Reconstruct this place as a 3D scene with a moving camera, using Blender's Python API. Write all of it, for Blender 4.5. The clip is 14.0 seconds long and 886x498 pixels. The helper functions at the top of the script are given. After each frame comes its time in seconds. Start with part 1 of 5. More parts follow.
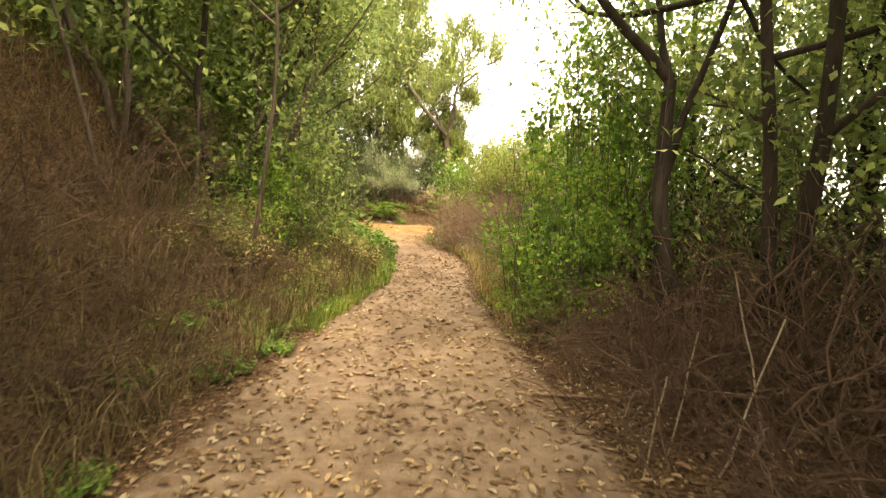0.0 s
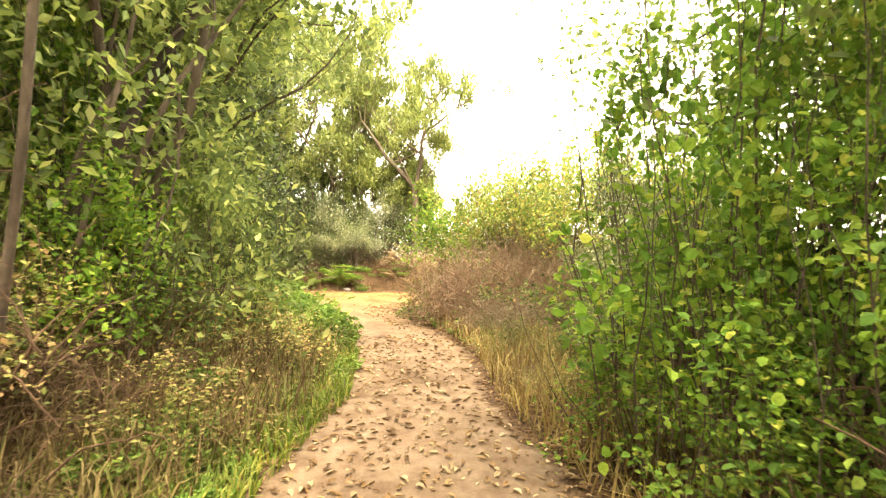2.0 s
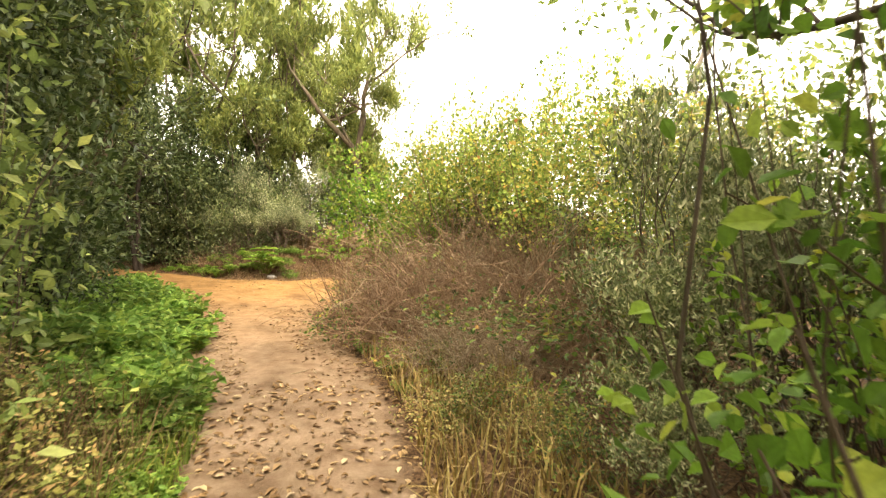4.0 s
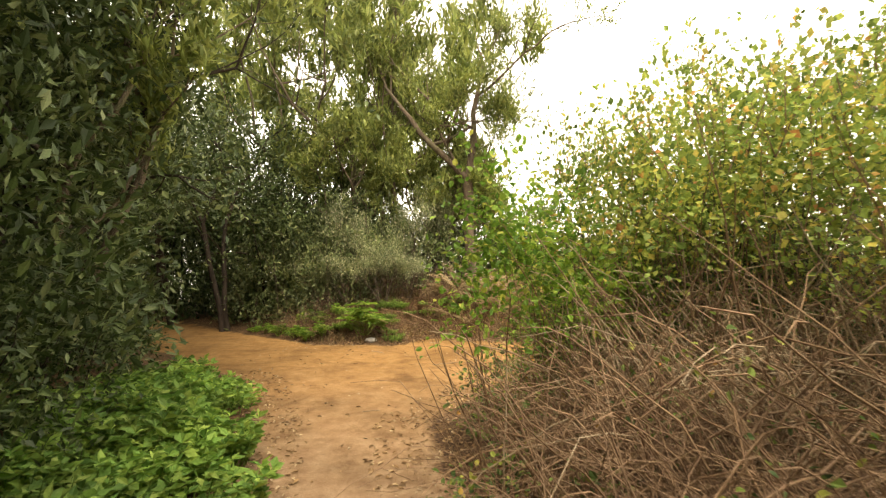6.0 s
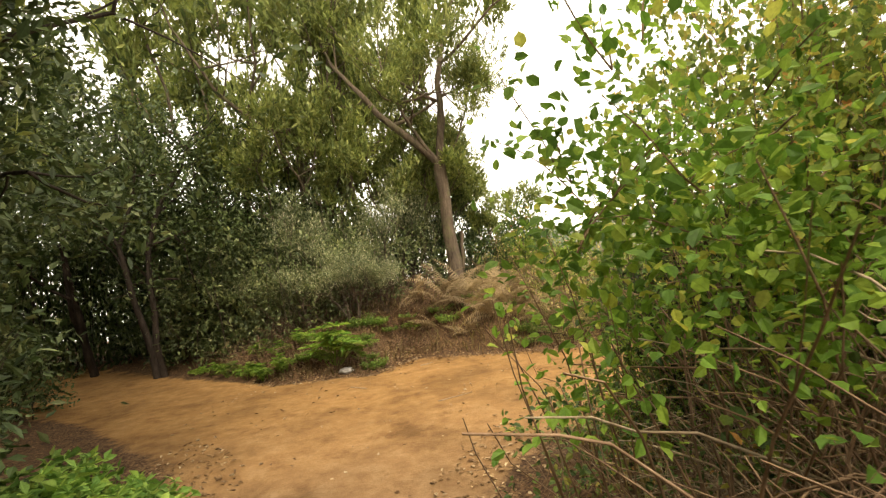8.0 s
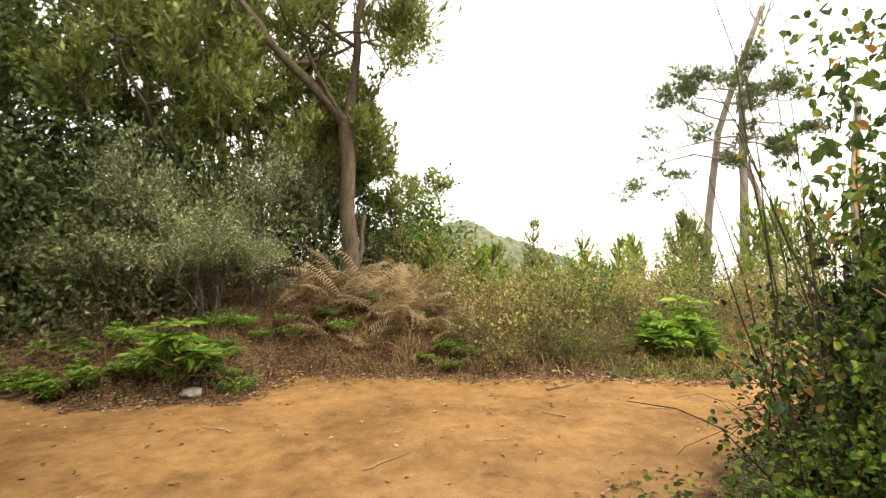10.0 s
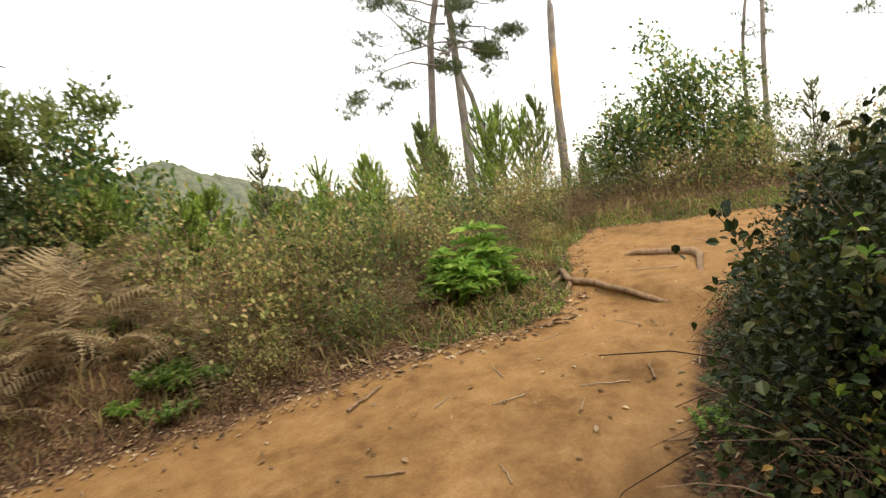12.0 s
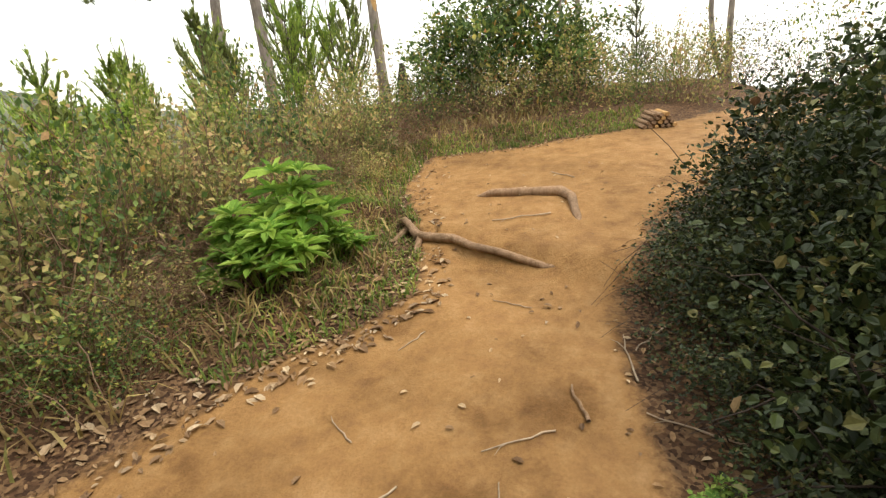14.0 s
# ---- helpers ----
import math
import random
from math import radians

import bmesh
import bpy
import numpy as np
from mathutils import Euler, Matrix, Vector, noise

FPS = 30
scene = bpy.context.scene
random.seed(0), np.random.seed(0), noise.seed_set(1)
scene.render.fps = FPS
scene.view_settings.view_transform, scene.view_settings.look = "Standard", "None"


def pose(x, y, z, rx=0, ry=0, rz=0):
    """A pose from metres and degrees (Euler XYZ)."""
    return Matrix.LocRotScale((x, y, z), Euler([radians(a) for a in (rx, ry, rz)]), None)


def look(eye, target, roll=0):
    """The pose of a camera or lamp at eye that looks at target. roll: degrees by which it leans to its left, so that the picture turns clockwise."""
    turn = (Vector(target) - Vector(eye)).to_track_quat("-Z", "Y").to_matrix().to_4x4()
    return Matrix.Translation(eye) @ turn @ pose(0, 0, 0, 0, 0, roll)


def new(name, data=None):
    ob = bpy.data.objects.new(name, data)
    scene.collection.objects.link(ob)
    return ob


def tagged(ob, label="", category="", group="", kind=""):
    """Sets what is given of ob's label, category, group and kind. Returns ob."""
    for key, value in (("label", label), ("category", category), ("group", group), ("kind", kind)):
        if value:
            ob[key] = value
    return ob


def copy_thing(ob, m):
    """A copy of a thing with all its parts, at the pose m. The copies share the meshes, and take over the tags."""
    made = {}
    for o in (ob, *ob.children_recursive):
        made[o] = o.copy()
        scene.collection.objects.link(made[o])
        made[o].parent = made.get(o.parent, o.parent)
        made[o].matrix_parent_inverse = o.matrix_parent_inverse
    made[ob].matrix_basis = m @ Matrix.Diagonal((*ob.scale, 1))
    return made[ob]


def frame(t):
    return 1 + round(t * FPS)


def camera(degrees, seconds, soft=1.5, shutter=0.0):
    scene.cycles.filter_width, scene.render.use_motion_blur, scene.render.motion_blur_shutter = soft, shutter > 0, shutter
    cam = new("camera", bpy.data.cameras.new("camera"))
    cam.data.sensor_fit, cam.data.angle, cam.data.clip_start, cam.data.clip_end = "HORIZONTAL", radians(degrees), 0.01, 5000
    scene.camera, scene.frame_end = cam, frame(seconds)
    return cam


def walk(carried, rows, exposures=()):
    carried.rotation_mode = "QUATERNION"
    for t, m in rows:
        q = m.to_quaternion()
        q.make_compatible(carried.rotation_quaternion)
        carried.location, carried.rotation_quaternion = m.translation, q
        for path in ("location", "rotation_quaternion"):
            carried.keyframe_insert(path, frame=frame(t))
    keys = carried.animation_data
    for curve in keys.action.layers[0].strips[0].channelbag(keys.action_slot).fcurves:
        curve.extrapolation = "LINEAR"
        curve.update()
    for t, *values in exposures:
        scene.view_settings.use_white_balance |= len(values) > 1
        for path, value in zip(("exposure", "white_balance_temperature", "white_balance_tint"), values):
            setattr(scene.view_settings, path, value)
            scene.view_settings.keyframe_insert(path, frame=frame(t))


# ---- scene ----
cam = camera(80.3, 14.0, soft=1.3, shutter=0.2)
PATH = [
    (0, (0.122, -0.145, 1.018), (0.09, 1.846, 0.831), 3.7),
    (0.5, (0.091, 0.629, 1.062), (0.105, 2.628, 1.004), 2.0),
    (1, (-0.076, 1.47, 1.022), (-0.167, 3.467, 0.985), 5.6),
    (1.5, (-0.256, 2.217, 1.026), (-0.125, 4.213, 1.06), 0.4),
    (2, (-0.248, 2.918, 0.851), (-0.137, 4.914, 0.921), 2.0),
    (4.5, (0.229, 6.037, 1.266), (0.51, 8.017, 1.201), 1.1),
    (5, (0.062, 6.9, 1.37), (0.039, 8.9, 1.378), 0.1),
    (5.5, (-0.087, 7.599, 1.433), (-0.177, 9.596, 1.463), 5.6),
    (6, (-0.254, 8.106, 1.364), (-0.357, 10.102, 1.443), -1.0),
    (6.5, (-0.419, 8.719, 1.416), (-0.605, 10.705, 1.553), 2.8),
    (7, (-0.525, 9.192, 1.393), (-0.677, 11.184, 1.502), -2.1),
    (9.5, (-1.141, 11.221, 1.428), (-0.741, 13.18, 1.467), -2.9),
    (10, (-1.3, 11.861, 1.436), (-0.682, 13.763, 1.454), -0.3),
    (10.5, (-1.118, 12.446, 1.411), (-0.268, 14.257, 1.423), -6.1),
    (11, (-1.05, 12.942, 1.453), (-0.01, 14.65, 1.414), -2.5),
    (11.5, (-1.158, 13.366, 1.544), (0.192, 14.841, 1.485), -1.8),
    (12, (-0.5, 13.805, 1.543), (0.941, 15.152, 1.213), -8.1),
    (12.5, (-0.131, 14.259, 1.459), (1.559, 15.216, 0.982), -1.7),
    (13, (0.148, 14.456, 1.476), (1.92, 15.201, 0.925), -0.3),
    (13.5, (0.52, 14.605, 1.486), (2.255, 15.394, 0.877), -6.3),
    (14, (0.71, 14.775, 1.494), (2.425, 15.516, 0.781), -5.6),
]
walk(cam, [(t, look(eye, target, roll)) for t, eye, target, roll in PATH],
     exposures=[(0.0, 2.15, 8400, 10), (1.0, 2.6, 8500, 10), (2.0, 2.75, 8500, 10), (4.5, 1.85, 8200, 10), (5.5, 1.6, 8200, 10), (7.0, 1.05, 8200, 10), (9.5, 1.2, 7500, 10), (11.0, 0.7, 7000, 10), (12.5, 0.55, 6800, 10), (14.0, 0.68, 6800, 10)])

# ---- world, sun ----
world = bpy.data.worlds.new("overcast_sky")
scene.world = world
world.use_nodes = True
wn, wl = world.node_tree.nodes, world.node_tree.links
wn.clear()
sky = wn.new("ShaderNodeTexSky")
sky.sky_type = "NISHITA"
sky.sun_disc = False
sky.sun_elevation, sky.sun_rotation = radians(63), radians(172)
sky_bg = wn.new("ShaderNodeBackground")
sky_bg.inputs[1].default_value = 0.06
wl.new(sky.outputs[0], sky_bg.inputs[0])
cloud_bg = wn.new("ShaderNodeBackground")
cloud_bg.inputs[0].default_value = (1.0, 0.985, 0.955, 1)
cloud_bg.inputs[1].default_value = 1.15
both = wn.new("ShaderNodeAddShader")
wl.new(sky_bg.outputs[0], both.inputs[0])
wl.new(cloud_bg.outputs[0], both.inputs[1])
w_out = wn.new("ShaderNodeOutputWorld")
wl.new(both.outputs[0], w_out.inputs[0])

sun = new("sun", bpy.data.lights.new("sun", "SUN"))
sun.data.energy, sun.data.angle, sun.data.color = 1.4, radians(20), (1.0, 0.96, 0.88)
sun.matrix_world = look((4, -20, 60), (0, 10, 0))


# ---- materials ----
def nodes_of(name):
    m = bpy.data.materials.new(name)
    m.use_nodes = True
    nt = m.node_tree
    nt.nodes.clear()
    return m, nt.nodes, nt.links, nt.nodes.new("ShaderNodeOutputMaterial")


def noise_node(n, l, scale, detail=4.0, rough=0.6, src=None):
    t = n.new("ShaderNodeTexNoise")
    t.inputs["Scale"].default_value, t.inputs["Detail"].default_value, t.inputs["Roughness"].default_value = scale, detail, rough
    if src is not None:
        l.new(src, t.inputs["Vector"])
    return t.outputs[0]


def ramp(n, l, fac, stops):
    r = n.new("ShaderNodeValToRGB")
    e = r.color_ramp.elements
    while len(e) < len(stops):
        e.new(0.5)
    for i, (p, c) in enumerate(stops):
        e[i].position, e[i].color = p, (*c, 1)
    l.new(fac, r.inputs[0])
    return r.outputs[0]


def mixed(n, l, fac, a, b, kind="MIX"):
    m = n.new("ShaderNodeMix")
    m.data_type, m.blend_type = "RGBA", kind
    if isinstance(fac, float):
        m.inputs[0].default_value = fac
    else:
        l.new(fac, m.inputs[0])
    for s, v in ((6, a), (7, b)):
        if isinstance(v, tuple):
            m.inputs[s].default_value = (*v, 1)
        else:
            l.new(v, m.inputs[s])
    return m.outputs[2]


def leaf_material(name, stops, rough=0.5, through_light=0.3, gloss=0.35):
    """Each leaf takes its own tint; patches of a plant differ a little too."""
    m, n, l, out = nodes_of(name)
    geo, tc = n.new("ShaderNodeNewGeometry"), n.new("ShaderNodeTexCoord")
    tint = ramp(n, l, geo.outputs["Random Per Island"], stops)
    patch = ramp(n, l, noise_node(n, l, 1.7, 3, 0.6, geo.outputs["Position"]), [(0.35, (0.62, 0.6, 0.6)), (0.65, (1.2, 1.18, 1.05))])
    col = mixed(n, l, 1.0, tint, patch, "MULTIPLY")
    vein = ramp(n, l, noise_node(n, l, 90, 2, 0.5, tc.outputs["Object"]), [(0.3, (0.8, 0.8, 0.8)), (0.7, (1.12, 1.12, 1.12))])
    col = mixed(n, l, 1.0, col, vein, "MULTIPLY")
    p, t, mx = n.new("ShaderNodeBsdfPrincipled"), n.new("ShaderNodeBsdfTranslucent"), n.new("ShaderNodeMixShader")
    l.new(col, p.inputs["Base Color"])
    p.inputs["Roughness"].default_value, p.inputs["Specular IOR Level"].default_value = rough, gloss
    l.new(col, t.inputs[0])
    mx.inputs[0].default_value = through_light
    l.new(p.outputs[0], mx.inputs[1])
    l.new(t.outputs[0], mx.inputs[2])
    l.new(mx.outputs[0], out.inputs[0])
    return m


def bark_material(name, dark, light, scale=14.0, bump=0.5, stretch=0.25, moss=None):
    m, n, l, out = nodes_of(name)
    tc, mp = n.new("ShaderNodeTexCoord"), n.new("ShaderNodeMapping")
    mp.inputs["Scale"].default_value = (1, 1, stretch)
    l.new(tc.outputs["Object"], mp.inputs[0])
    fine = noise_node(n, l, scale, 6, 0.7, mp.outputs[0])
    col = ramp(n, l, fine, [(0.3, dark), (0.7, light)])
    big = noise_node(n, l, 2.3, 3, 0.6, tc.outputs["Object"])
    col = mixed(n, l, 1.0, col, ramp(n, l, big, [(0.35, (0.7, 0.7, 0.7)), (0.7, (1.15, 1.12, 1.08))]), "MULTIPLY")
    if moss:
        col = mixed(n, l, ramp(n, l, noise_node(n, l, 5, 5, 0.7, tc.outputs["Object"]), [(0.5, (0, 0, 0)), (0.66, (0.8, 0.8, 0.8))]), col, moss)
    p, b = n.new("ShaderNodeBsdfPrincipled"), n.new("ShaderNodeBump")
    b.inputs["Strength"].default_value, b.inputs["Distance"].default_value = bump, 0.03
    l.new(fine, b.inputs["Height"])
    l.new(col, p.inputs["Base Color"])
    p.inputs["Roughness"].default_value, p.inputs["Specular IOR Level"].default_value = 0.9, 0.2
    l.new(b.outputs[0], p.inputs["Normal"])
    l.new(p.outputs[0], out.inputs[0])
    return m


def ground_material():
    """Trodden ochre earth where the trail runs, dark litter and humus beside it, leaf crumbs between."""
    m, n, l, out = nodes_of("earth_and_litter")
    geo = n.new("ShaderNodeNewGeometry")
    pos = geo.outputs["Position"]
    at = n.new("ShaderNodeAttribute")
    at.attribute_name = "trodden"
    ao = n.new("ShaderNodeAttribute")
    ao.attribute_name = "ochre"
    fine, mid, big = noise_node(n, l, 55, 6, 0.7, pos), noise_node(n, l, 7, 6, 0.65, pos), noise_node(n, l, 1.1, 4, 0.6, pos)
    ochre = ramp(n, l, mid, [(0.25, (0.205, 0.108, 0.042)), (0.5, (0.275, 0.150, 0.054)), (0.8, (0.36, 0.215, 0.092))])
    brown = ramp(n, l, mid, [(0.25, (0.155, 0.094, 0.056)), (0.5, (0.235, 0.160, 0.105)), (0.8, (0.33, 0.245, 0.170))])
    soil = mixed(n, l, ao.outputs["Fac"], brown, ochre)
    soil = mixed(n, l, 1.0, soil, ramp(n, l, big, [(0.3, (0.66, 0.64, 0.62)), (0.5, (1.0, 1.0, 1.0)), (0.72, (1.18, 1.18, 1.2))]), "MULTIPLY")
    spots = noise_node(n, l, 3.1, 5, 0.7, pos)
    soil = mixed(n, l, 1.0, soil, ramp(n, l, spots, [(0.32, (0.7, 0.66, 0.62)), (0.46, (1.0, 1.0, 1.0)), (0.7, (1.08, 1.08, 1.1))]), "MULTIPLY")
    soil = mixed(n, l, 1.0, soil, ramp(n, l, fine, [(0.3, (0.84, 0.83, 0.82)), (0.7, (1.1, 1.1, 1.1))]), "MULTIPLY")
    vor = n.new("ShaderNodeTexVoronoi")
    vor.inputs["Scale"].default_value = 62
    l.new(pos, vor.inputs["Vector"])
    crumbs = ramp(n, l, vor.outputs["Color"], [(0.2, (0.045, 0.025, 0.015)), (0.55, (0.11, 0.062, 0.034)), (0.8, (0.19, 0.12, 0.065))])
    litter = mixed(n, l, 1.0, crumbs, ramp(n, l, mid, [(0.3, (0.6, 0.58, 0.55)), (0.7, (1.25, 1.2, 1.1))]), "MULTIPLY")
    add = n.new("ShaderNodeMath")
    add.operation = "ADD"
    l.new(at.outputs["Fac"], add.inputs[0])
    sub = n.new("ShaderNodeMath")
    sub.operation, sub.inputs[1].default_value, sub.inputs[2].default_value = "MULTIPLY_ADD", 0.9, -0.45
    l.new(mid, sub.inputs[0])
    l.new(sub.outputs[0], add.inputs[1])
    edge = ramp(n, l, add.outputs[0], [(0.35, (0, 0, 0)), (0.65, (1, 1, 1))])
    col = mixed(n, l, edge, litter, soil)
    p, b = n.new("ShaderNodeBsdfPrincipled"), n.new("ShaderNodeBump")
    b.inputs["Strength"].default_value, b.inputs["Distance"].default_value = 0.55, 0.03
    hs = n.new("ShaderNodeMath")
    hs.operation = "ADD"
    l.new(fine, hs.inputs[0])
    l.new(mid, hs.inputs[1])
    l.new(hs.outputs[0], b.inputs["Height"])
    l.new(col, p.inputs["Base Color"])
    p.inputs["Roughness"].default_value, p.inputs["Specular IOR Level"].default_value = 0.95, 0.15
    l.new(b.outputs[0], p.inputs["Normal"])
    l.new(p.outputs[0], out.inputs[0])
    return m


def far_wood_material(name, stops):
    m, n, l, out = nodes_of(name)
    geo = n.new("ShaderNodeNewGeometry")
    vor = n.new("ShaderNodeTexVoronoi")
    vor.inputs["Scale"].default_value = 0.16
    l.new(geo.outputs["Position"], vor.inputs["Vector"])
    col = ramp(n, l, vor.outputs["Distance"], stops)
    col = mixed(n, l, 1.0, col, ramp(n, l, noise_node(n, l, 0.03, 5, 0.6, geo.outputs["Position"]), [(0.35, (0.75, 0.78, 0.8)), (0.65, (1.2, 1.15, 1.05))]), "MULTIPLY")
    p = n.new("ShaderNodeBsdfPrincipled")
    l.new(col, p.inputs["Base Color"])
    p.inputs["Roughness"].default_value = 1.0
    l.new(p.outputs[0], out.inputs[0])
    return m


EARTH = ground_material()
FARWOOD = far_wood_material("far_wood", [(0.0, (0.15, 0.155, 0.10)), (0.5, (0.10, 0.11, 0.068)), (1.0, (0.055, 0.066, 0.044))])
LAUREL = leaf_material("laurel_leaf", [(0.0, (0.032, 0.054, 0.018)), (0.5, (0.072, 0.108, 0.036)), (0.85, (0.125, 0.168, 0.062)), (1.0, (0.22, 0.25, 0.11))], 0.5, 0.22, 0.28)
# Laurel leaf made lighter and greyer: open daylight is put into the colour.
LAURELLIT = leaf_material("lit_grey_green_leaf", [(0.0, (0.075, 0.105, 0.040)), (0.5, (0.150, 0.195, 0.075)), (0.85, (0.25, 0.29, 0.12)), (1.0, (0.38, 0.40, 0.19))], 0.5, 0.3, 0.35)
HEATH = leaf_material("heath_needle", [(0.0, (0.117, 0.158, 0.044)), (0.5, (0.225, 0.278, 0.077)), (1.0, (0.370, 0.398, 0.120))], 0.6, 0.3)
HEATHPALE = leaf_material("flowering_heath", [(0.0, (0.11, 0.145, 0.06)), (0.55, (0.22, 0.26, 0.125)), (0.8, (0.40, 0.42, 0.245)), (1.0, (0.70, 0.67, 0.45))], 0.6, 0.25)
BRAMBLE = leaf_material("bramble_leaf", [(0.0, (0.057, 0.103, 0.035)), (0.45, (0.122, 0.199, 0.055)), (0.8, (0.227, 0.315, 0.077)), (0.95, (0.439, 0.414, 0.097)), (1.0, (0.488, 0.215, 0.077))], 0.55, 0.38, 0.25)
# Bramble leaf again, lighter and yellower: sunlight is put into its colour.
BRAMBLESUNLIT = leaf_material("sunlit_bramble_leaf", [(0.0, (0.134, 0.214, 0.060)), (0.45, (0.281, 0.382, 0.095)), (0.8, (0.473, 0.520, 0.131)), (0.95, (0.681, 0.551, 0.143)), (1.0, (0.622, 0.275, 0.117))], 0.6, 0.48, 0.2)
# Bramble leaf again, far darker: shade is put into its colour.
BRAMBLESHADE = leaf_material("shaded_bramble_leaf", [(0.0, (0.014, 0.025, 0.008)), (0.5, (0.034, 0.054, 0.016)), (0.86, (0.075, 0.098, 0.030)), (0.97, (0.17, 0.16, 0.055)), (1.0, (0.18, 0.10, 0.05))], 0.5, 0.2, 0.28)
SALLOW = leaf_material("bright_shrub_leaf", [(0.0, (0.095, 0.207, 0.035)), (0.5, (0.188, 0.341, 0.051)), (0.9, (0.345, 0.488, 0.086)), (1.0, (0.565, 0.562, 0.120))], 0.55, 0.45, 0.25)
WOODLEAF = leaf_material("thin_wood_leaf", [(0.0, (0.109, 0.163, 0.054)), (0.5, (0.235, 0.315, 0.099)), (0.85, (0.399, 0.477, 0.147)), (1.0, (0.653, 0.686, 0.246))], 0.55, 0.42)
FRESH = leaf_material("fresh_herb_leaf", [(0.0, (0.113, 0.234, 0.037)), (0.5, (0.226, 0.385, 0.065)), (1.0, (0.388, 0.523, 0.113))], 0.6, 0.42, 0.2)
HERB = leaf_material("green_herb_leaf", [(0.0, (0.102, 0.211, 0.046)), (0.5, (0.206, 0.355, 0.082)), (1.0, (0.387, 0.518, 0.127))], 0.6, 0.4, 0.2)
PINE = leaf_material("young_pine_needle", [(0.0, (0.143, 0.235, 0.049)), (0.5, (0.264, 0.386, 0.071)), (1.0, (0.488, 0.589, 0.120))], 0.6, 0.45, 0.2)
PINEOLD = leaf_material("old_pine_needle", [(0.0, (0.065, 0.098, 0.033)), (0.6, (0.117, 0.163, 0.055)), (1.0, (0.208, 0.234, 0.088))], 0.6, 0.25)
DRYGRASS = leaf_material("dry_grass_blade", [(0.0, (0.208, 0.130, 0.050)), (0.5, (0.364, 0.260, 0.099)), (0.8, (0.520, 0.403, 0.176)), (1.0, (0.195, 0.221, 0.055))], 0.7, 0.3)
STRAW = leaf_material("withered_stalk", [(0.0, (0.10, 0.066, 0.032)), (0.5, (0.18, 0.13, 0.062)), (0.85, (0.29, 0.225, 0.11)), (1.0, (0.13, 0.15, 0.05))], 0.75, 0.25, 0.15)
GRASS = leaf_material("green_grass_blade", [(0.0, (0.100, 0.164, 0.025)), (0.6, (0.186, 0.269, 0.050)), (1.0, (0.372, 0.351, 0.089))], 0.6, 0.4)
SCRUB = leaf_material("slope_scrub_leaf", [(0.0, (0.16, 0.19, 0.065)), (0.35, (0.28, 0.315, 0.10)), (0.6, (0.45, 0.43, 0.15)), (0.8, (0.60, 0.48, 0.21)), (1.0, (0.52, 0.31, 0.17))], 0.6, 0.4, 0.2)
FERN = leaf_material("dry_bracken", [(0.0, (0.17, 0.11, 0.06)), (0.5, (0.32, 0.235, 0.135)), (1.0, (0.52, 0.42, 0.27))], 0.8, 0.25, 0.15)
LITTER = leaf_material("fallen_leaf", [(0.0, (0.172, 0.099, 0.051)), (0.4, (0.281, 0.175, 0.094)), (0.75, (0.406, 0.281, 0.164)), (1.0, (0.546, 0.433, 0.296))], 0.75, 0.1, 0.2)
BARK = bark_material("grey_brown_bark", (0.055, 0.04, 0.03), (0.20, 0.155, 0.115), 16, 0.6)
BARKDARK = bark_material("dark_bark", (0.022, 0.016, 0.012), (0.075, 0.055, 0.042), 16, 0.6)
BARKMOSS = bark_material("mossy_heath_bark", (0.06, 0.042, 0.03), (0.20, 0.15, 0.105), 18, 0.8, 0.22, (0.13, 0.125, 0.055))
BARKPALE = bark_material("pale_bark", (0.22, 0.19, 0.15), (0.46, 0.41, 0.34), 11, 0.4)
PINEBARK = bark_material("weathered_pine_bark", (0.16, 0.125, 0.10), (0.42, 0.37, 0.31), 12, 0.6)
BAREWOOD = bark_material("bare_orange_wood", (0.40, 0.22, 0.08), (0.66, 0.42, 0.18), 9, 0.4)
CANE = bark_material("dry_bramble_cane", (0.14, 0.08, 0.048), (0.35, 0.235, 0.15), 20, 0.2)
DEADTWIG = bark_material("dark_dead_twig", (0.07, 0.042, 0.027), (0.21, 0.13, 0.085), 20, 0.2)
CANEPALE = bark_material("bleached_cane", (0.25, 0.18, 0.115), (0.52, 0.42, 0.30), 20, 0.2)
ROOTWOOD = bark_material("trodden_root_wood", (0.20, 0.12, 0.065), (0.42, 0.28, 0.17), 22, 0.7)
SAWN = bark_material("sawn_wood", (0.42, 0.27, 0.14), (0.66, 0.48, 0.30), 18, 0.3)
STONE = bark_material("grey_stone", (0.20, 0.19, 0.17), (0.42, 0.40, 0.37), 20, 0.5, 1.0)


# ---- geometry helpers ----
def mesh(name, verts, faces, mat, smooth=False):
    """A mesh from an array of vertices and one of faces, all with the same number of corners."""
    v, f = np.asarray(verts, np.float32).reshape(-1, 3), np.asarray(faces, np.int32)
    me = bpy.data.meshes.new(name)
    me.vertices.add(len(v))
    me.vertices.foreach_set("co", v.ravel())
    me.loops.add(f.size)
    me.loops.foreach_set("vertex_index", f.ravel())
    me.polygons.add(len(f))
    me.polygons.foreach_set("loop_start", np.arange(0, f.size, f.shape[1], dtype=np.int32))
    me.polygons.foreach_set("use_smooth", np.full(len(f), smooth))
    me.update(calc_edges=True)
    me.materials.append(mat)
    return me


def part(name, me, parent, label=""):
    ob = new(name, me)
    ob.parent = parent
    return tagged(ob, label, kind="stuff" if name in ("cane_mass", "twig_mass", "bough_mass", "stem_mass", "foliage", "crown") else "")


def thing(name, label, category, group="", kind=""):
    return tagged(new(name), label, category, group, kind)


